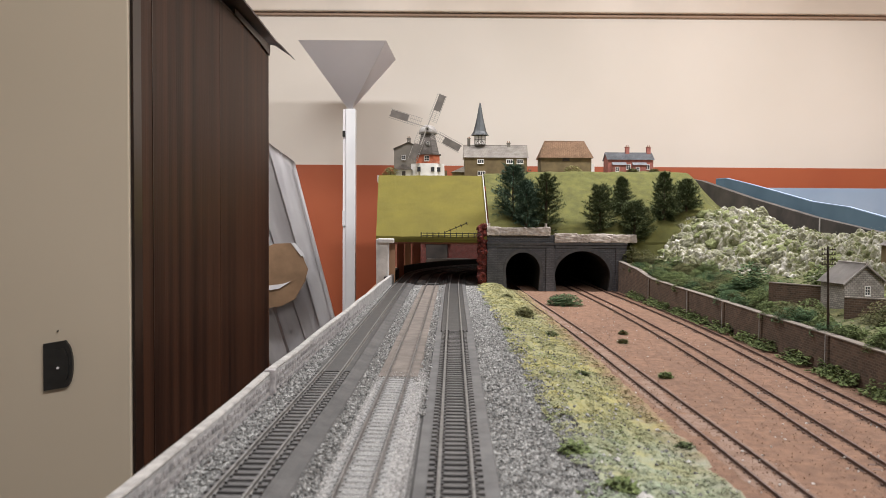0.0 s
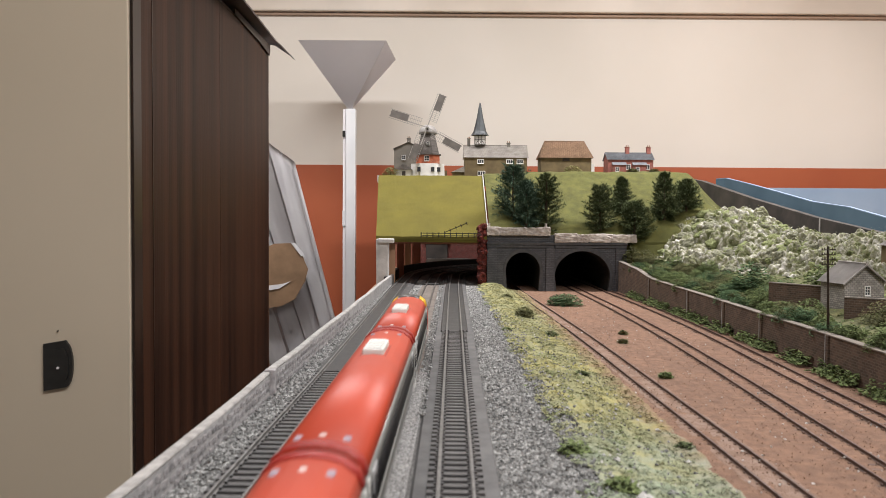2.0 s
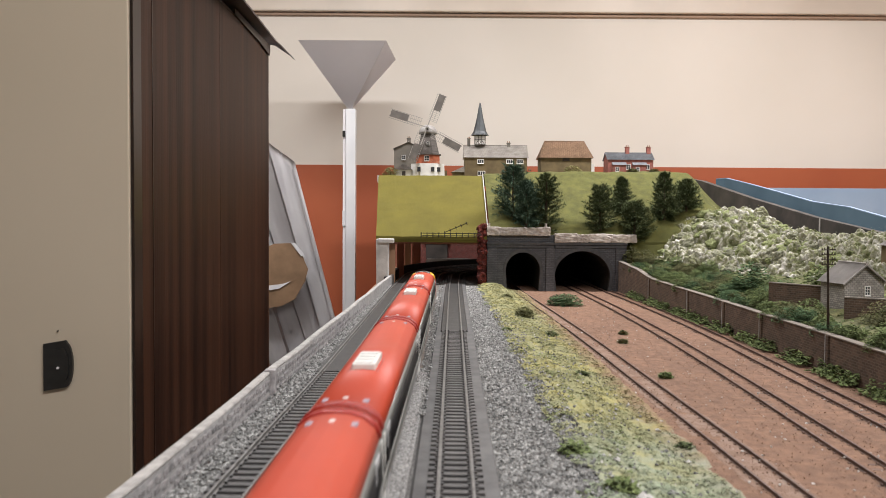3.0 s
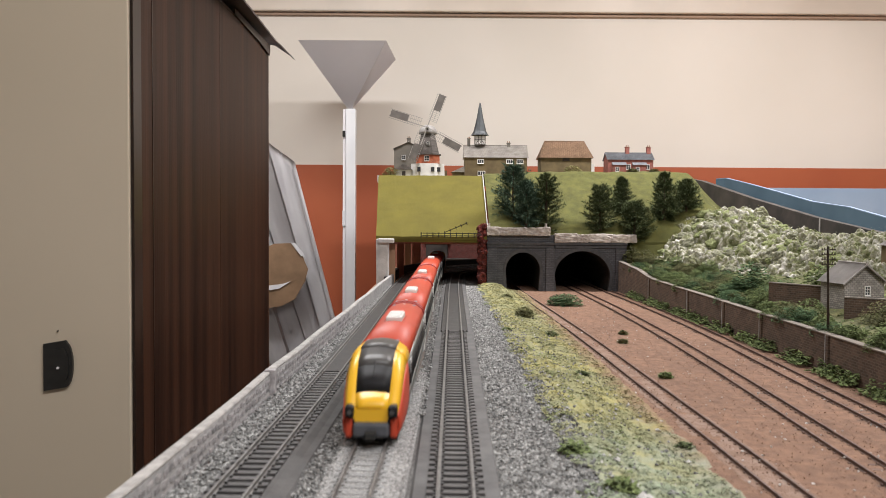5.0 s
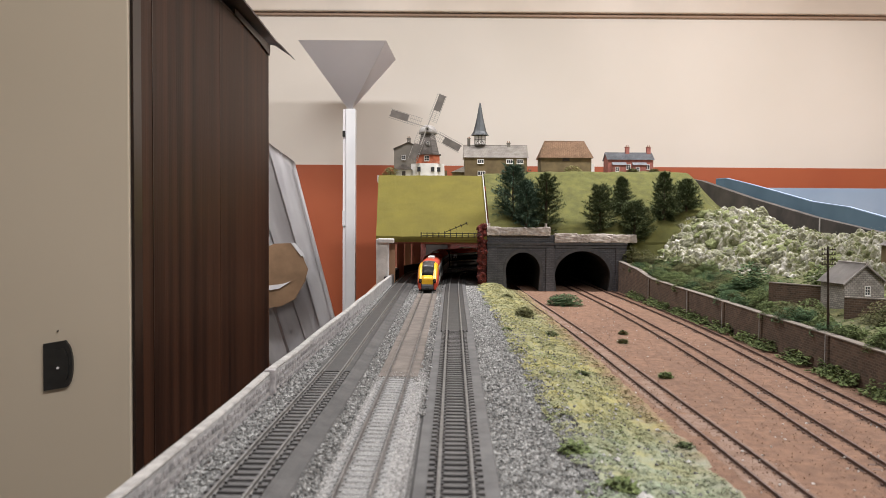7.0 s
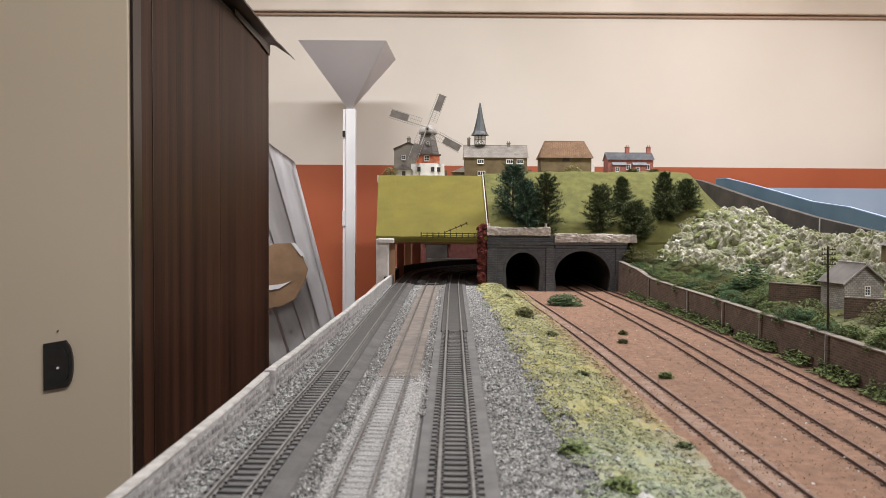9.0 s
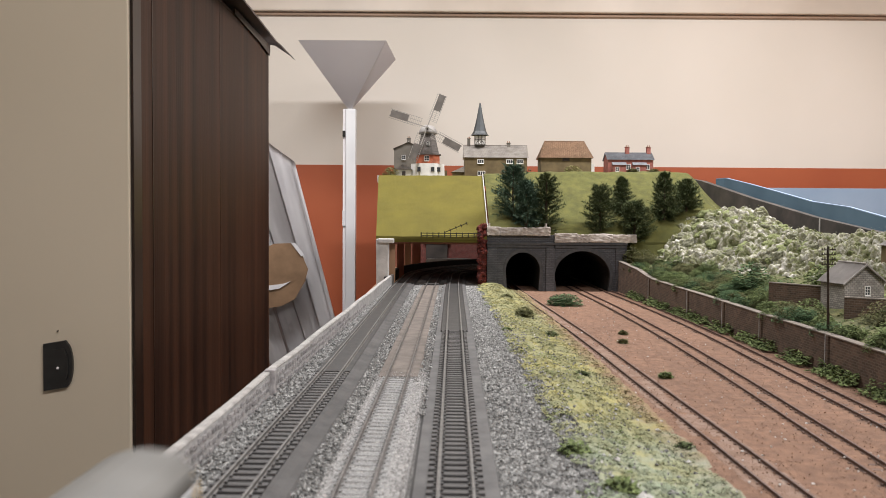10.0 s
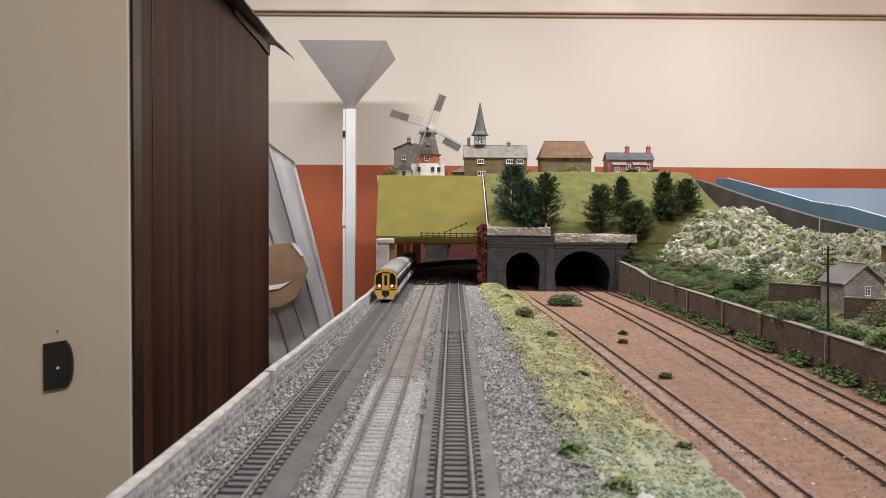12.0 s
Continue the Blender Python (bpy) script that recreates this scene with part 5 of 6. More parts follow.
# ---- ballast stones ----
def chips(name, label, n, place, lo, hi, mat, seed):
    rnd = np.random.RandomState(seed)
    base = np.array([(1, 0, 0), (-1, 0, 0), (0, 1, 0), (0, -1, 0), (0, 0, 0.8), (0, 0, -0.8)], float)
    tri = np.array([(0, 2, 4), (2, 1, 4), (1, 3, 4), (3, 0, 4), (2, 0, 5), (1, 2, 5), (3, 1, 5), (0, 3, 5)])
    V, F = [], []
    for i in range(n):
        x, y, z = place(rnd)
        s = rnd.uniform(lo, hi)
        a = rnd.uniform(0, 6.28)
        p = base * rnd.uniform(0.6, 1.25, (6, 1)) + rnd.uniform(-0.25, 0.25, (6, 3))
        c, q = math.cos(a), math.sin(a)
        p = np.stack([p[:, 0] * c - p[:, 1] * q, p[:, 0] * q + p[:, 1] * c, p[:, 2]], 1) * s + (x, y, z + s * 0.3)
        F.append(tri + 6 * i)
        V.append(p)
    me = bpy.data.meshes.new(name)
    me.from_pydata(np.concatenate(V).tolist(), [], np.concatenate(F).tolist())
    me.materials.append(mat)
    return tagged(new(name, me), label, "gravel", kind="stuff")


def near_y(r, a=0.28, b=1.62):
    return a + (b - a) * r.rand() ** 1.5


def gravel():
    pr, pm, pl = (np.array([q for q in p if q[1] < 2.0]) for p in (PATH_RIGHT, PATH_MID, PATH_LEFT))

    def px(p, y):
        return float(np.interp(y, p[:, 1], p[:, 0]))

    def verge(r):
        y = near_y(r)
        x = px(pr, y) + 0.0225 + r.rand() * (0.061 - 0.012 * min(1, max(0, y - 0.5)))
        return x, y, ground_z(x, y)

    def strays(r):
        y = near_y(r, b=1.2)
        x = 0.074 + 0.075 * r.rand() ** 2.4
        return x, y, ground_z(x, y) + 0.002
    chips("ballast", "grey stones strewn among the grass", 1300, strays, 0.0007, 0.0016, MAT["stone_chip"], 12)

    def outer(r):
        y = near_y(r, b=1.6)
        a, b = parapet_x(y) + 0.001, px(pl, y) - 0.0150
        x = a + (b - a) * r.rand()
        return x, y, -0.0065 + 0.002 * (1 - (x - a) / max(1e-4, b - a))

    def between(r):
        y = near_y(r, b=1.6)
        a, b = px(pl, y) + 0.0255, px(pm, y) - 0.0150
        return a + (b - a) * r.rand() * 1.0, y, -0.0062

    def middle(r):
        y = near_y(r, b=0.70)
        return px(pm, y) + r.uniform(-0.0185, 0.0235), y, -0.0038

    def inner(r):
        y = near_y(r, a=0.55, b=1.6)
        a, b = px(pm, y) + 0.0165, px(pr, y) - 0.0205
        return a + max(0.0005, b - a) * r.rand(), y, -0.0045

    def far_mid(r):
        y = 0.70 + 0.9 * r.rand()
        return px(pm, y) + r.choice((-1, 1)) * r.uniform(0.0165, 0.0195), y, -0.0045
    chips("ballast", "coarse grey ballast stones beside the inner line", 21000, verge, 0.0007, 0.0018, MAT["stone_chip"], 1)
    chips("ballast", "coarse grey ballast stones beneath the parapet", 6000, outer, 0.0006, 0.0016, MAT["stone_chip"], 2)
    chips("ballast", "coarse grey ballast stones between two lines", 4500, between, 0.0006, 0.0015, MAT["stone_chip"], 3)
    chips("ballast", "fine pale ballast round the middle line", 16000, middle, 0.0005, 0.0010, STONE_PALE, 4)
    chips("ballast", "ballast stones between middle and inner lines", 700, inner, 0.0008, 0.0016, MAT["stone_chip"], 5)
    chips("ballast", "ballast stones along the tan ground cover", 500, far_mid, 0.0008, 0.0016, MAT["stone_chip"], 6)

    def yard(r):
        y = near_y(r, 0.4, 1.6)
        return 0.157 + r.rand() * 0.195, y, YARD_Z - 0.0015
    chips("gravel", "small earth clods and grit in the yard", 4200, yard, 0.0003, 0.0007, YARD_GRIT, 7)
    chips("gravel", "white chips scattered in the yard", 300, lambda r: (0.135 + r.rand() * 0.2, near_y(r, 0.4, 1.5), YARD_Z - 0.001), 0.0004, 0.0011, MAT["plaster"], 8)
    chips("gravel", "white chips scattered on the slope", 40, lambda r: (lambda x, y: (x, y, ground_z(x, y) + 0.001))(0.085 + r.rand() * 0.065, near_y(r, 0.36, 1.0)), 0.0010, 0.0026, MAT["plaster"], 9)
    chips("gravel", "white plaster lumps at the near end of the slope", 14, lambda r: (lambda x, y: (x, y, ground_z(x, y) + 0.001))(0.086 + r.rand() * 0.020, 0.355 + 0.07 * r.rand()), 0.0018, 0.0042, MAT["plaster"], 10)


STONE_PALE = island_tones(M("pale_stone_chip", (0.46, 0.445, 0.435), (0.36, 0.35, 0.34), 300, 0.85), 0.5, 1.35)
YARD_GRIT = island_tones(M("yard_grit", (0.255, 0.150, 0.098), (0.20, 0.115, 0.076), 300, 0.9), 0.85, 1.25)
gravel()


# ---- rocks, road wall and backscene ----
def rocks():
    t = thing("rock_outcrop", Matrix(), "grey and mossy green rock outcrop behind the scrub", "rocks")

    def foot(u):
        y = 1.62 - 0.64 * u
        x = float(np.interp(u, [0, 0.3, 0.6, 1], [0.425, 0.463, 0.512, 0.535]))
        return Vector((x, y, bank_z(x, y) - 0.010))

    def top(u):
        return Vector((float(np.interp(u, [0, 0.35, 0.5, 0.7, 1], [0.547, 0.622, 0.632, 0.643, 0.658])), 1.80 - 0.62 * u, float(np.interp(u, [0, 0.08, 0.33, 0.5, 0.7, 1], [0.138, 0.146, 0.146, 0.110, 0.102, 0.101]))))

    def surf(u, v):
        p = foot(u).lerp(top(u), v)
        p.z += 0.018 * math.sin(v * math.pi) + 0.008 * fbm(u, v, 5, 2)
        return p

    def lump(p):
        """Rounded blocks with deep clefts and a rough skin."""
        a = 1 - (1.55 * noise.voronoi(p * 36 + Vector((3, 1, 7)))[0][0]) ** 2
        b = 1 - (1.6 * noise.voronoi(p * 95)[0][0]) ** 2
        return 0.013 * a + 0.0050 * b + 0.0034 * noise.turbulence(p * 190, 3, False)
    bm = bmesh.new()
    out = Vector((-0.42, -0.58, 0.70))
    rows = []
    for j in range(131):
        row = []
        for i in range(281):
            p = surf(i / 280, j / 130)
            row.append(bm.verts.new(p + out * lump(p)))
        rows.append(row)
    for r, q in zip(rows, rows[1:]):
        for i in range(280):
            bm.faces.new((r[i], r[i + 1], q[i + 1], q[i]))
    part("rock_face", bm, MAT["crag"], t, "", True)
    kinds = []
    for k in range(8):
        bm = bmesh.new()
        bmesh.ops.create_icosphere(bm, subdivisions=4, radius=1.0)
        for v in bm.verts:
            q = v.co.copy()
            v.co = q * (1 + 0.40 * noise.fractal(q * 1.5 + Vector((k * 9.1, 0, 0)), 0.7, 2.2, 5) + 0.30 * abs(noise.noise(q * 4 + Vector((k, 3, 0)))) + 0.22 * noise.turbulence(q * 6 + Vector((k, 7, 0)), 3, True))
        me = bpy.data.meshes.new("boulder")
        bm.to_mesh(me)
        bm.free()
        me.materials.append(MAT["crag"] if k % 2 else MAT["crag_moss"])
        for poly in me.polygons:
            poly.use_smooth = True
        kinds.append(me)
    rnd = random.Random(17)
    for i in range(120):
        u, v = rnd.random(), rnd.uniform(0.03, 0.97)
        s = rnd.uniform(0.0050, 0.0115) * (0.8 + 0.3 * (1 - u))
        o = piece("boulder", rnd.choice(kinds), t, Matrix.Translation(surf(u, v)) @ pose(0, 0, 0, rnd.uniform(-40, 40), rnd.uniform(-40, 40), rnd.uniform(0, 360)))
        o.scale = (s * rnd.uniform(0.9, 1.4), s, s * rnd.uniform(0.6, 0.95))
    bm, pts = bmesh.new(), []
    for i in range(1500):
        u, v = rnd.random(), rnd.random()
        if noise.noise(Vector((u * 9, v * 7, 4))) < 0.05:
            continue
        pts.append(surf(u, v) + Vector((0, 0, rnd.uniform(0.003, 0.010))))
    leaf_cloud(bm, pts, 0.0036, rnd, 0.2, 3)
    bm2, pale = bmesh.new(), []
    for i in range(700):
        u, v = rnd.random(), rnd.random()
        if noise.noise(Vector((u * 8, v * 6, 9))) > -0.02:
            pale.append(surf(u, v) + Vector((rnd.uniform(-0.004, 0.004), -0.006, rnd.uniform(0.004, 0.014))))
    leaf_cloud(bm2, pale, 0.0024, rnd, 0.5, 2)
    tagged(part("lichen", bm2, LICHEN), "pale grey lichen flecks over the rocks", "lichen", kind="stuff")
    tagged(part("moss", bm, MAT["scrub"]), "olive moss and lichen growing over the rocks", "moss", kind="stuff")


LICHEN = island_tones(M("pale_lichen", (0.50, 0.49, 0.43), (0.38, 0.39, 0.30), 80, 0.95), 0.6, 1.3)
rocks()


def road_and_backscene():
    pts = [(0.560, 2.10, 0.243), (0.595, 1.90, 0.2185), (0.637, 1.70, 0.174), (0.6776, 1.50, 0.1355), (0.703, 1.30, 0.1085), (0.735, 1.05, 0.085), (0.77, 0.8, 0.07)]
    bm = bmesh.new()
    rings = []
    for x, y, z in pts:
        rings.append([bm.verts.new(c) for c in ((x, y, -0.04), (x, y, z), (x + 0.012, y, z), (x + 0.012, y, -0.04))])
    for r, q in zip(rings, rings[1:]):
        for i in range(4):
            bm.faces.new((r[i], r[(i + 1) % 4], q[(i + 1) % 4], q[i]))
    bm.faces.new(rings[0]); bm.faces.new(rings[-1])
    bmesh.ops.recalc_face_normals(bm, faces=bm.faces[:])
    w = tagged(part("retaining_wall", bm, MAT["roadwall"]), "dark concrete retaining wall climbing behind the rocks", "retaining wall", kind="structure")
    for y in (1.48, 1.22):
        x, z = float(np.interp(y, [p[1] for p in pts[::-1]], [p[0] for p in pts[::-1]])), float(np.interp(y, [p[1] for p in pts[::-1]], [p[2] for p in pts[::-1]]))
        part("wall_joint", box(x - 0.0012, x, y - 0.0016, y + 0.0016, z - 0.05, z), MAT["white_edge"], w)
    bp = [(0.640, 1.93, 0.2235), (0.652, 1.90, 0.2240), (0.672, 1.80, 0.2060), (0.690, 1.70, 0.1870), (0.710, 1.58, 0.1640), (0.722, 1.46, 0.1520), (0.734, 1.35, 0.1320), (0.75, 1.1, 0.112), (0.775, 0.85, 0.100)]
    bm = bmesh.new()
    rings = []
    for x, y, z in bp:
        rings.append([bm.verts.new(c) for c in ((x, y, -0.02), (x, y, z), (x + 0.005, y, z), (x + 0.005, y, -0.02))])
    for r, q in zip(rings, rings[1:]):
        for i in range(4):
            bm.faces.new((r[i], r[(i + 1) % 4], q[(i + 1) % 4], q[i]))
    bm.faces.new(rings[0]); bm.faces.new(rings[-1])
    bmesh.ops.recalc_face_normals(bm, faces=bm.faces[:])
    b = thing("backscene_strip", Matrix(), "low blue painted backscene strip with pale top edge", "backscene")
    part("panel", bm, MAT["blue"], b)
    part("top_edge", sweep([(x + 0.0025, y, z + 0.0003) for x, y, z in bp], [(-0.0028, 0), (0.0028, 0), (0.0028, 0.0016), (-0.0028, 0.0016)]), MAT["paleblue"], b, "pale cut edge")
    part("support", box(0.6515, 0.655, 1.895, 1.925, -0.04, 0.20), MAT["blue"], b)
    tagged(part("backscene_board", box(1.00, 2.0, 2.775, 2.783, -0.04, 0.2375, 0.001), MAT["paleblue"]), "large pale blue sky board against the wall", "backscene")


road_and_backscene()


# ---- telegraph pole, garden walls ----
def telegraph_pole():
    t = thing("telegraph_pole", pose(0.3785, 0.80, 0.014, 0, -1.6, 0), "dark wooden telegraph pole with four crossarms", "telegraph pole")
    part("pole", tube(0.0013, 0.0010, 0, 0.0905, 10), MAT["darkedge"], t)
    for k in range(4):
        z = 0.0875 - k * 0.0048
        a = part("crossarm", box(-0.0070, 0.0070, -0.0018, -0.0010, z - 0.0008, z), MAT["darkedge"], t)
        for x in (-0.0062, -0.0036, 0.0036, 0.0062):
            part("insulator", tube(0.0006, 0.0004, z, z + 0.0018, 6, Matrix.Translation((x, -0.0014, 0))), MAT["darkedge"], a)


telegraph_pole()


def garden_wall(x0, y0, x1, y1, z, h):
    t = thing("garden_wall", Matrix(), "low brown brick garden wall with worn coping", "brick wall", "garden walls")
    part("wall_face", sweep([(x0, y0, z), (x1, y1, z)], [(-0.002, -0.02), (0.002, -0.02), (0.002, h), (-0.002, h)]), MAT["yardwall"], t)
    part("coping", sweep([(x0, y0, z), (x1, y1, z)], [(-0.0026, h), (0.0026, h), (0.0026, h + 0.0012), (-0.0026, h + 0.0012)]), MAT["wall_coping"], t)


garden_wall(0.404, 1.01, 0.446, 0.952, 0.034, 0.018)
garden_wall(0.428, 0.870, 0.52, 0.81, 0.030, 0.0175)


# ---- trains ----
TM = dict(
    red=M("glossy_red_livery", (0.54, 0.066, 0.030), (0.50, 0.060, 0.027), 30, 0.46, 0.0, spec=0.4),
    darkred=M("deep_red_gangway", (0.36, 0.018, 0.012), (0.30, 0.015, 0.010), 40, 0.45),
    silver=M("silver_grey_livery", (0.30, 0.30, 0.285), (0.26, 0.26, 0.25), 40, 0.38, metal=0.25),
    window=M("tinted_coach_glass", (0.022, 0.021, 0.022), (0.014, 0.013, 0.014), 60, 0.5, spec=0.12),
    amber=M("amber_waist_line", (0.72, 0.33, 0.05), (0.66, 0.30, 0.045), 60, 0.5),
    hatch=M("violet_grey_hatch", (0.36, 0.30, 0.36), (0.30, 0.25, 0.31), 80, 0.5),
    yellow=M("warning_yellow", (0.93, 0.58, 0.11), (0.88, 0.54, 0.10), 40, 0.35),
    lemon=M("nose_yellow", (0.84, 0.47, 0.02), (0.80, 0.44, 0.02), 40, 0.33),
    white=M("white_livery", (0.78, 0.77, 0.74), (0.72, 0.71, 0.68), 60, 0.4),
    under=M("underframe_black", (0.022, 0.021, 0.020), (0.014, 0.013, 0.013), 150, 0.7),
    bumper=M("slate_grey_bumper", (0.085, 0.088, 0.10), (0.07, 0.072, 0.082), 80, 0.5),
    pod=M("charcoal_roof_pod", (0.075, 0.070, 0.068), (0.05, 0.047, 0.045), 80, 0.4),
    roofgrey=M("mid_grey_roof", (0.225, 0.22, 0.21), (0.19, 0.185, 0.175), 50, 0.58, 0.1),
    pale=M("pale_grey_livery", (0.46, 0.46, 0.47), (0.42, 0.42, 0.43), 50, 0.4),
    stripe=M("pale_blue_stripe", (0.38, 0.41, 0.46), (0.33, 0.36, 0.41), 50, 0.4),
    steel=M("wheel_steel", (0.12, 0.11, 0.10), (0.08, 0.075, 0.07), 120, 0.4, metal=0.7),
)
tail = bpy.data.materials.new("lit_tail_lamp")
tail.use_nodes = True
tail.node_tree.nodes["Principled BSDF"].inputs["Base Color"].default_value = (0.8, 0.08, 0.06, 1)
tail.node_tree.nodes["Principled BSDF"].inputs["Emission Color"].default_value = (1.0, 0.20, 0.18, 1)
tail.node_tree.nodes["Principled BSDF"].inputs["Emission Strength"].default_value = 5.0

RED_HALF = [(0.0150, 0.0045), (0.0172, 0.0080), (0.0180, 0.0140), (0.0182, 0.0215), (0.0178, 0.0335), (0.0170, 0.0392), (0.0150, 0.0440), (0.0105, 0.0475), (0.0055, 0.0489)]
GREY_HALF = [(0.0148, 0.0060), (0.0170, 0.0105), (0.0177, 0.0165), (0.0178, 0.0205), (0.0176, 0.0335), (0.0171, 0.0385), (0.0157, 0.0434), (0.0118, 0.0468), (0.0060, 0.0487)]
TOP_Z = 0.0494


def full(half):
    """The whole outline, from the foot of one side over the roof to the other."""
    return [(-x, z) for x, z in half] + [(0.0, TOP_Z)] + [(x, z) for x, z in reversed(half)]


def skin(name, secs, j0, j1, mat, parent, label="", thick=0.0007, out=0.0):
    """A shell between outline points j0 and j1 through the sections (y, outline)."""
    bm = bmesh.new()
    rows = []
    for y, o in secs:
        rows.append([bm.verts.new((x * (1 + out / 0.018), y, z + out * (z - 0.02) / 0.03)) for x, z in o[j0:j1 + 1]])
    for r, q in zip(rows, rows[1:]):
        for i in range(len(r) - 1):
            bm.faces.new((r[i], q[i], q[i + 1], r[i + 1]))
    bm.normal_update()
    bmesh.ops.solidify(bm, geom=bm.faces[:], thickness=thick)
    return part(name, bm, mat, parent, label, True)


def bogie(parent, y):
    b = part("bogie", box(-0.0135, 0.0135, y - 0.020, y + 0.020, 0.0030, 0.0075, 0.001), TM["under"], parent)
    for dy in (-0.0165, 0.0165):
        for s in (-1, 1):
            part("wheel", tube(0.0062, 0.0062, -0.0012, 0.0012, 18, pose(s * 0.0086, y + dy, 0.0063, 0, 90, 0)), TM["steel"], b)
    for s in (-1, 1):
        part("side_frame", box(s * 0.0145 - 0.001, s * 0.0145 + 0.001, y - 0.022, y + 0.022, 0.0040, 0.0082, 0.0006), TM["under"], b)


def underframe(parent, y0, y1, seed):
    rnd = random.Random(seed)
    part("chassis", box(-0.0135, 0.0135, y0, y1, 0.0076, 0.0105), TM["under"], parent)
    y = y0 + 0.085
    while y < y1 - 0.095:
        w = rnd.uniform(0.012, 0.026)
        for s in (-1, 1):
            part("equipment_box", box(*sorted((s * 0.008, s * 0.0146)), y, y + w, 0.0028, 0.0078, 0.0006), TM["under"], parent)
        y += w + rnd.uniform(0.003, 0.007)


def coach_core(half, y0, y1, parent):
    o = [(x * 0.95, z * 0.975 + 0.0004) for x, z in full(half)]
    part("body", prism(o, "y", y0 + 0.001, y1 - 0.001), TM["under"], parent, "dark inner body shell")


def red_carriage(k, nose, box_y):
    t = thing("railway_carriage", pose(0, 0, 0), "red-roofed silver carriage with yellow nose" if nose else "red-roofed silver carriage with dark window band", "train car", "red express train")
    half, o = RED_HALF, full(RED_HALF)
    y0, y1 = -0.1515, (0.100 if nose else 0.1515)
    secs = [(y0, o), (y1, o)]
    coach_core(half, y0, y1, t)
    n = len(o) - 1
    for a, b in ((0, 2), (n - 2, n)):
        skin("lower_side", secs, a, b, TM["silver"], t)
    for a, b in ((2, 3), (n - 3, n - 2)):
        skin("waist_side", secs, a, b, TM["silver"], t)
    for a, b in ((3, 4), (n - 4, n - 3)):
        skin("window_band", secs, a, b, TM["window"], t, "dark glazed window band")
    for a, b in ((4, 5), (n - 5, n - 4)):
        skin("cantrail", secs, a, b, TM["silver"], t)
    skin("roof", secs, 5, n - 5, TM["red"], t, "glossy red roof")
    for s in (-1, 1):
        x = s * 0.0182
        for y in np.linspace(y0 + 0.055, y1 - 0.055, 7):
            part("pillar", box(*sorted((s * 0.0176, s * 0.0185)), y - 0.0012, y + 0.0012, 0.0215, 0.0335), TM["silver"], t)
        for y in (y0 + 0.024, y1 - 0.024):
            d = part("door", box(*sorted((s * 0.0178, s * 0.0187)), y - 0.0075, y + 0.0075, 0.0085, 0.0365, 0.0004), TM["pale"], t, "pale grey sliding door")
            part("door_window", box(*sorted((s * 0.0180, s * 0.0190)), y - 0.0035, y + 0.0035, 0.0205, 0.0335, 0.0002), TM["window"], d)
    for s in (-1, 1):
        part("amber_line", box(*sorted((s * 0.0166, s * 0.0177)), y0 + 0.006, y1 - 0.006, 0.0381, 0.0391, 0.0003), TM["amber"], t, "thin amber line below the roof")
    for y in [y0 + 0.004] + ([] if nose else [y1 - 0.004]):
        sec = [(y - 0.0035, o), (y + 0.0035, o)]
        skin("end_rib", sec, 5, n - 5, TM["darkred"], t, "raised dark red rib across the roof end", 0.0007, 0.0006)
        for s in (-1, 1):
            part("end_post", box(*sorted((s * 0.0174, s * 0.0189)), y - 0.0012, y + 0.0012, 0.006, 0.038, 0.0004), TM["white"], t, "white end handrail post")
        part("gangway", box(-0.0120, 0.0120, *sorted((y, y + math.copysign(0.0065, y))), 0.008, 0.0455, 0.001), TM["under"], t)
    a = part("air_unit", box(-0.0062, 0.0062, box_y - 0.0215, box_y + 0.0170, 0.0485, 0.0530, 0.0008), TM["white"], t, "white roof air-conditioning unit")
    for i in range(4):
        q = box_y - 0.0165 + i * 0.0092
        part("grille", box(-0.0048, 0.0048, q - 0.0032, q + 0.0032, 0.0531, 0.0536, 0.0002), TM["white"], a)
    part("air_unit_base", box(-0.0078, 0.0078, box_y - 0.0235, box_y + 0.0190, 0.0478, 0.0492, 0.0004), TM["darkred"], t)
    for y in (y0 + 0.016, y1 - 0.020):
        for s in (-1, 1):
            part("roof_hatch", box(s * 0.0080 - 0.0024, s * 0.0080 + 0.0024, y - 0.0030, y + 0.0030, 0.0472, 0.0490, 0.0004), TM["hatch"], t, "violet-grey roof hatch")
        # White glint on the roof's centre line, modelled as a small white block.
        part("roof_glint", box(-0.0013, 0.0013, y - 0.0018, y + 0.0018, 0.0488, 0.0502, 0.0005), TM["white"], t)
    bogie(t, y0 + 0.045)
    bogie(t, y1 - 0.035)
    underframe(t, y0, y1, k)
    if not nose:
        return t
    shape = ((0.0, 1, 1), (0.010, 1, 0.990), (0.024, 0.985, 0.89), (0.0285, 0.975, 0.815), (0.037, 0.955, 0.66), (0.043, 0.925, 0.52), (0.048, 0.89, 0.40), (0.050, 0.85, 0.345))
    S = [(y1 + dy, [(x * sx, 0.0045 + (z - 0.0045) * sz) for x, z in o]) for dy, sx, sz in shape]
    for a, b in ((0, 5), (n - 5, n)):
        skin("nose_side", S, a, b, TM["red"], t)
    for a, b in ((5, 7), (n - 7, n - 5)):
        skin("nose_surround", S, a, b, TM["lemon"], t, "yellow windscreen surround")
    skin("roof_pod", [(y1 - 0.020, o)] + S[:2], 7, n - 7, TM["pod"], t, "charcoal fairing above the windscreen", 0.0007, 0.0005)
    for a, b in ((5, 7), (n - 7, n - 5)):
        skin("pod_edge", [(y1 - 0.018, o)] + S[:2], a, b, TM["lemon"], t, "yellow edge of the roof fairing", 0.0007, 0.0005)
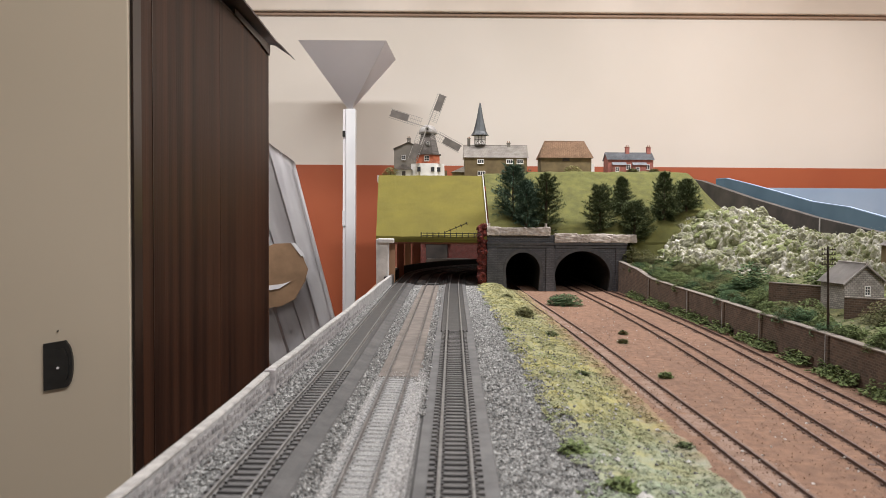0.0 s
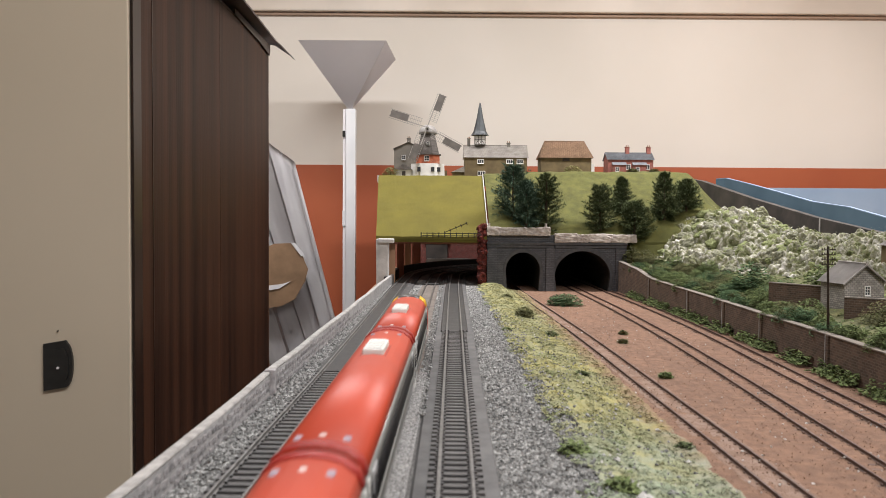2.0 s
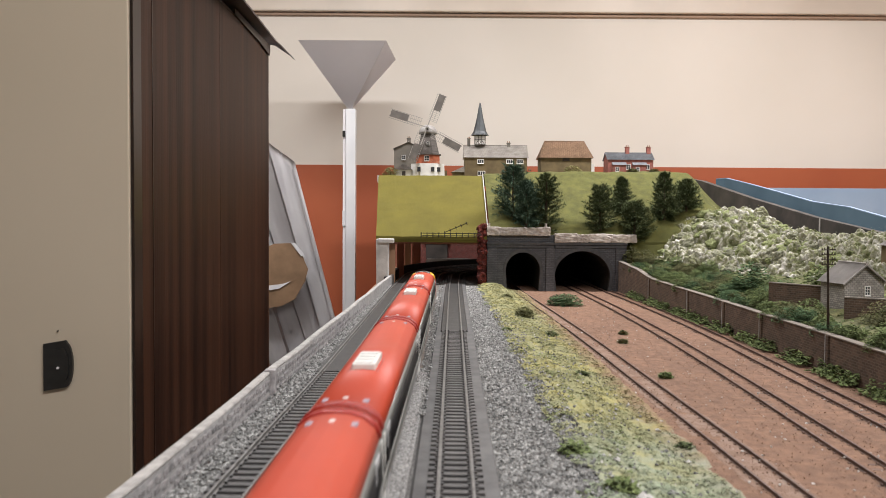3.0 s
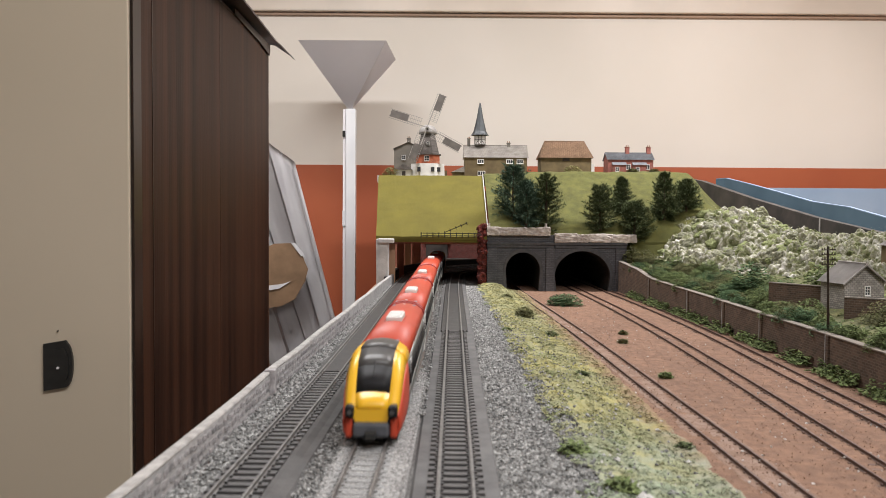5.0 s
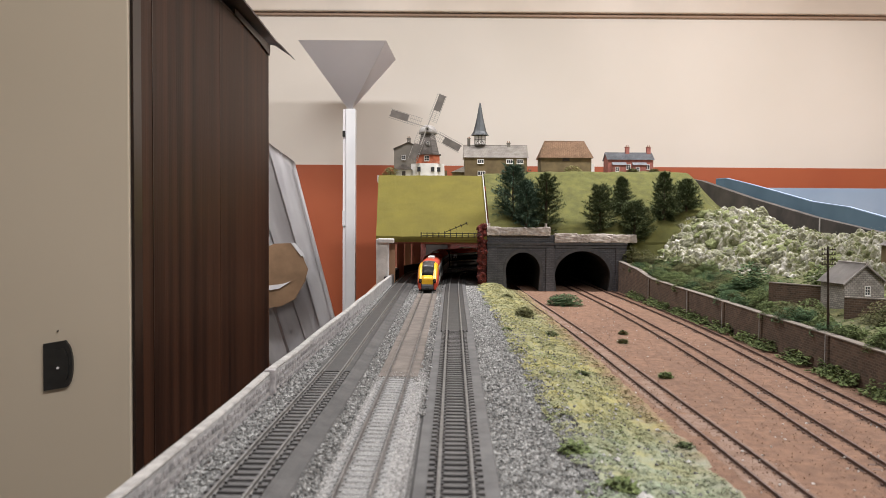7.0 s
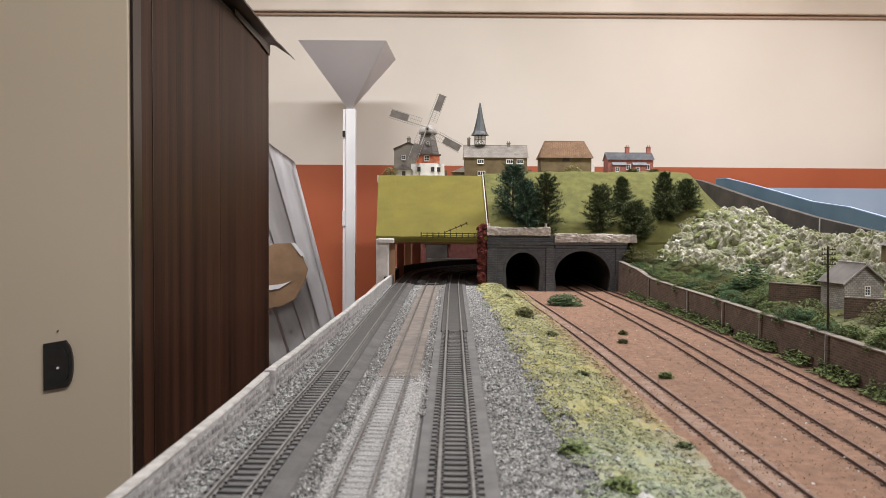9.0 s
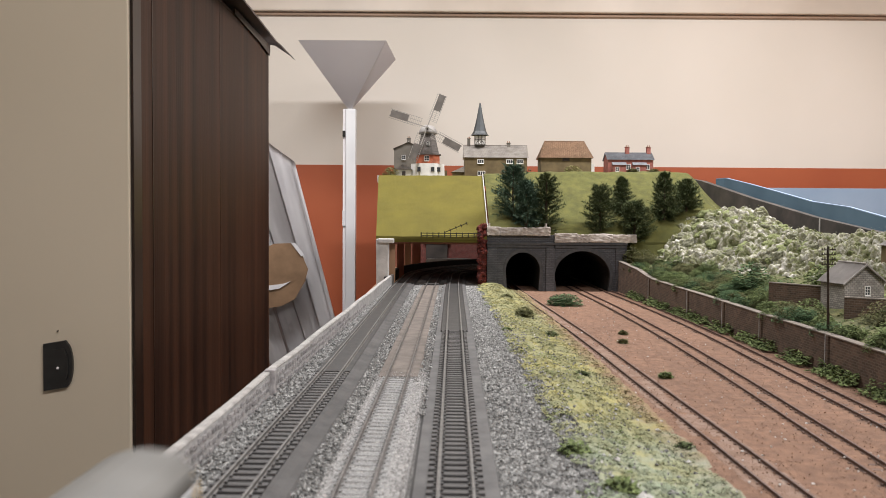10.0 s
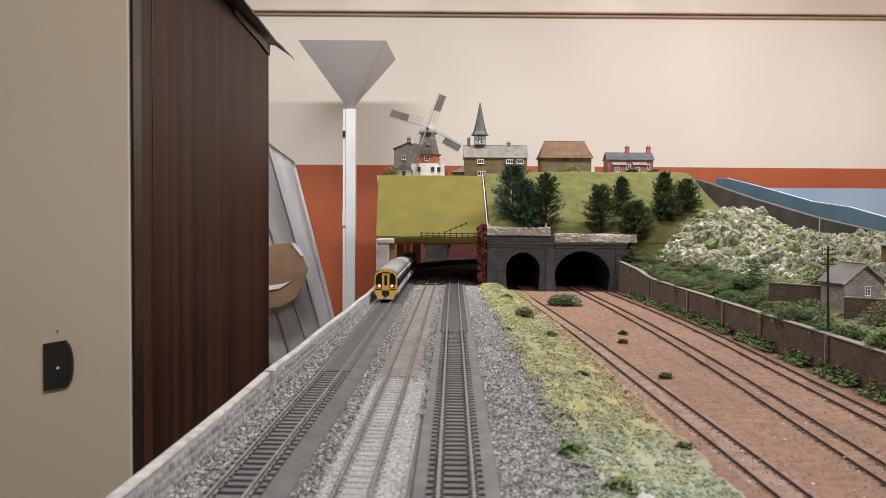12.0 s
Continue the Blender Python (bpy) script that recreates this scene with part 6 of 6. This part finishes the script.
    skin("visor", S[1:4], 7, n - 7, TM["pod"], t)
    skin("windscreen", S[3:6], 7, n - 7, TM["window"], t, "large dark windscreen")
    skin("nose_panel", S[5:8], 7, n - 7, TM["lemon"], t, "yellow nose panel")
    part("nose_core", prism([(x * 0.93, z * 0.96) for x, z in S[7][1]], "y", y1, y1 + 0.0495), TM["bumper"], t)
    w = part("wiper", box(-0.0004, 0.0004, 0, 0.0006, -0.006, 0.006), TM["under"], t)
    w.matrix_basis = pose(0.0, y1 + 0.0335, 0.0400, 52, 0, 0)
    part("bumper", box(-0.0105, 0.0105, y1 + 0.046, y1 + 0.0535, 0.0035, 0.0122, 0.0018), TM["bumper"], t, "slate grey coupler housing")
    part("nose_lip", prism([(-0.0092, 0.0124), (0.0092, 0.0124), (0.0106, 0.0160), (0.0100, 0.0196), (-0.0100, 0.0196), (-0.0106, 0.0160)], "y", y1 + 0.047, y1 + 0.0510), TM["lemon"], t, "yellow lip above the coupler housing")
    part("coupler", box(-0.0032, 0.0032, y1 + 0.053, y1 + 0.058, 0.0035, 0.0080, 0.0008), TM["under"], t)
    for s in (-1, 1):
        part("corner_valance", box(*sorted((s * 0.0108, s * 0.0152)), y1 + 0.040, y1 + 0.0515, 0.0030, 0.0145, 0.0015), TM["red"], t)
        h = part("headlight", box(*sorted((s * 0.0098, s * 0.0150)), y1 + 0.0440, y1 + 0.0545, 0.0150, 0.0222, 0.0016), TM["window"], t, "black headlamp cluster")
        part("lens", tube(0.0014, 0.0014, 0, 0.0008, 10, pose(s * 0.0122, y1 + 0.0553, 0.0186, 90)), TM["pod"], h)
        part("foot", box(*sorted((s * 0.0095, s * 0.0150)), y1 + 0.036, y1 + 0.049, 0.0006, 0.0040, 0.0006), TM["under"], t)
    return t


def grey_railcar(k):
    t = thing("railcar", pose(0, 0, 0), "grey-roofed railcar with yellow gangway end and dark windows", "train car", "grey diesel train")
    o = full(GREY_HALF)
    n = len(o) - 1
    y0, y1 = -0.1515, 0.1490
    secs = [(y0, o), (y1, o)]
    coach_core(GREY_HALF, y0, y1, t)
    for a, b in ((0, 2), (n - 2, n)):
        skin("lower_side", secs, a, b, TM["pale"], t)
    for a, b in ((2, 3), (n - 3, n - 2)):
        skin("waist_stripe", secs, a, b, TM["stripe"], t, "pale blue waist stripe")
    for a, b in ((3, 4), (n - 4, n - 3)):
        skin("window_band", secs, a, b, TM["window"], t, "dark glazed window band")
    for a, b in ((4, 5), (n - 5, n - 4)):
        skin("cantrail", secs, a, b, TM["pale"], t, "pale grey band above the windows")
    skin("roof", [(y0, o), (y1 + 0.0017, o)], 5, n - 5, TM["roofgrey"], t, "mid-grey rounded roof")
    for y in np.linspace(y0 + 0.02, y1 - 0.02, 9):
        skin("roof_rib", [(y - 0.0004, o), (y + 0.0004, o)], 6, n - 6, TM["roofgrey"], t, "", 0.0003, 0.0002)
    for s in (-1, 1):
        for y in np.linspace(y0 + 0.04, y1 - 0.04, 8):
            part("pillar", box(*sorted((s * 0.0174, s * 0.01815)), y - 0.0010, y + 0.0010, 0.0206, 0.0334), TM["bumper"], t)
        for y in (y0 + 0.030, y1 - 0.052):
            d = part("door", box(*sorted((s * 0.0174, s * 0.0183)), y - 0.0065, y + 0.0065, 0.0080, 0.0370, 0.0003), TM["pale"], t, "pale grey door")
            part("door_window", box(*sorted((s * 0.0176, s * 0.0187)), y - 0.0030, y + 0.0030, 0.0205, 0.0335, 0.0002), TM["window"], d)
    part("gangway", box(-0.0100, 0.0100, y0 - 0.003, y0 + 0.002, 0.008, 0.0450, 0.001), TM["under"], t)
    part("end_light", box(0.0125, 0.0155, y0 + 0.001, y0 + 0.006, 0.0438, 0.0472, 0.0008), TM["white"], t, "small white fitting on the roof end")
    bogie(t, y0 + 0.045)
    bogie(t, y1 - 0.045)
    underframe(t, y0, y1, 40 + k)
    # cab end
    F = y1 + 0.0045
    face = [(-0.0122, 0.0035), (0.0122, 0.0035), (0.0148, 0.0090), (0.0172, 0.0130), (0.0178, 0.0190), (0.0174, 0.0340), (0.0160, 0.0418), (0.0115, 0.0462), (0.0058, 0.0484), (0, 0.0490)]
    face += [(-x, z) for x, z in reversed(face[2:9])]
    part("cab_front", prism(face, "y", y1 + 0.0018, F), TM["yellow"], t, "warning yellow cab front")
    part("lower_edge", box(-0.0122, 0.0122, y1, F + 0.0006, 0.0022, 0.0050, 0.0004), TM["white"], t)
    for s in (-1, 1):
        part("windscreen", prism([(s * 0.0060, 0.0250), (s * 0.0060, 0.0436), (s * 0.0112, 0.0432), (s * 0.0146, 0.0392), (s * 0.0157, 0.0330), (s * 0.0157, 0.0250)], "y", F - 0.0005, F + 0.0006), TM["window"], t, "dark cab windscreen")
        lamp = part("lamp_housing", box(*sorted((s * 0.0060, s * 0.0142)), F, F + 0.0008, 0.0205, 0.0249, 0.0003), TM["under"], t)
        part("tail_lamp", tube(0.0021, 0.0019, 0, 0.0009, 14, pose(s * 0.0098, F + 0.0017, 0.0234, 90)), tail, lamp, "lit red tail lamp")
        part("side_vent", box(*sorted((s * 0.0062, s * 0.0162)), F, F + 0.0006, 0.0168, 0.0190, 0.0002), TM["under"], t)
        part("gangway_frame", box(*sorted((s * 0.0042, s * 0.0056)), F, F + 0.0028, 0.0165, 0.0425, 0.0004), TM["yellow"], t)
    part("gangway_head", box(-0.0062, 0.0062, F, F + 0.0022, 0.0427, 0.0456, 0.0005), TM["pod"], t)
    g = part("gangway_door", box(-0.0041, 0.0041, F, F + 0.0012, 0.0165, 0.0424, 0.0003), TM["yellow"], t)
    part("door_window", box(-0.0022, 0.0022, F + 0.0012, F + 0.0017, 0.0242, 0.0400, 0.0003), TM["window"], g)
    part("coupler_plate", box(-0.0058, 0.0058, F, F + 0.0014, 0.0083, 0.0163, 0.0008), TM["under"], t)
    part("coupler", box(-0.0018, 0.0018, F, F + 0.007, 0.0060, 0.0095, 0.0006), TM["under"], t)
    return t


RED_CARS = [red_carriage(0, True, -0.034), red_carriage(1, False, 0.064), red_carriage(2, False, -0.046), red_carriage(3, False, -0.036), red_carriage(4, True, -0.03)]
GREY_CARS = [grey_railcar(0), grey_railcar(1)]


# ---- trains' way ----
VOY_L, DMU_L = 0.308, 0.308
VOY_NOSE = [(0.0, 0.12), (0.5, 0.305), (1.0, 0.500), (1.5, 0.700), (2.0, 0.895), (2.5, 1.085), (3.0, 1.265), (3.2, 1.335), (4.0, 1.635), (4.8, 1.920), (5.0, 2.003),
            (5.5, 2.252), (6.0, 2.510), (6.5, 2.750), (7.0, 2.970), (7.2, 3.060), (8.0, 3.440), (8.8, 3.800), (9.6, 4.020), (10.6, 4.10), (12.0, 4.10)]


def motions():
    for k, car in enumerate(RED_CARS):
        rows = []
        for t in np.arange(0, 12.01, 0.25):
            s = float(np.interp(t, [r[0] for r in VOY_NOSE], [r[1] for r in VOY_NOSE])) - VOY_L * (k + 0.5)
            (p, h) = on_path(PATH_MID, s)
            rows.append((float(t), pose(p.x, p.y, 0, 0, 0, h + (180 if k == 4 else 0))))
        walk(car, rows)
    for k, car in enumerate(GREY_CARS):
        rows = []
        for t in np.arange(0, 12.01, 0.25):
            s = 1.082 + 0.80 * (max(t, 8.75) - 11.0) - DMU_L * (k + 0.5)
            (p, h) = on_path(PATH_LEFT, s)
            rows.append((float(t), pose(p.x, p.y, 0, 0, 0, h + (180 if k == 1 else 0))))
        walk(car, rows)


motions()
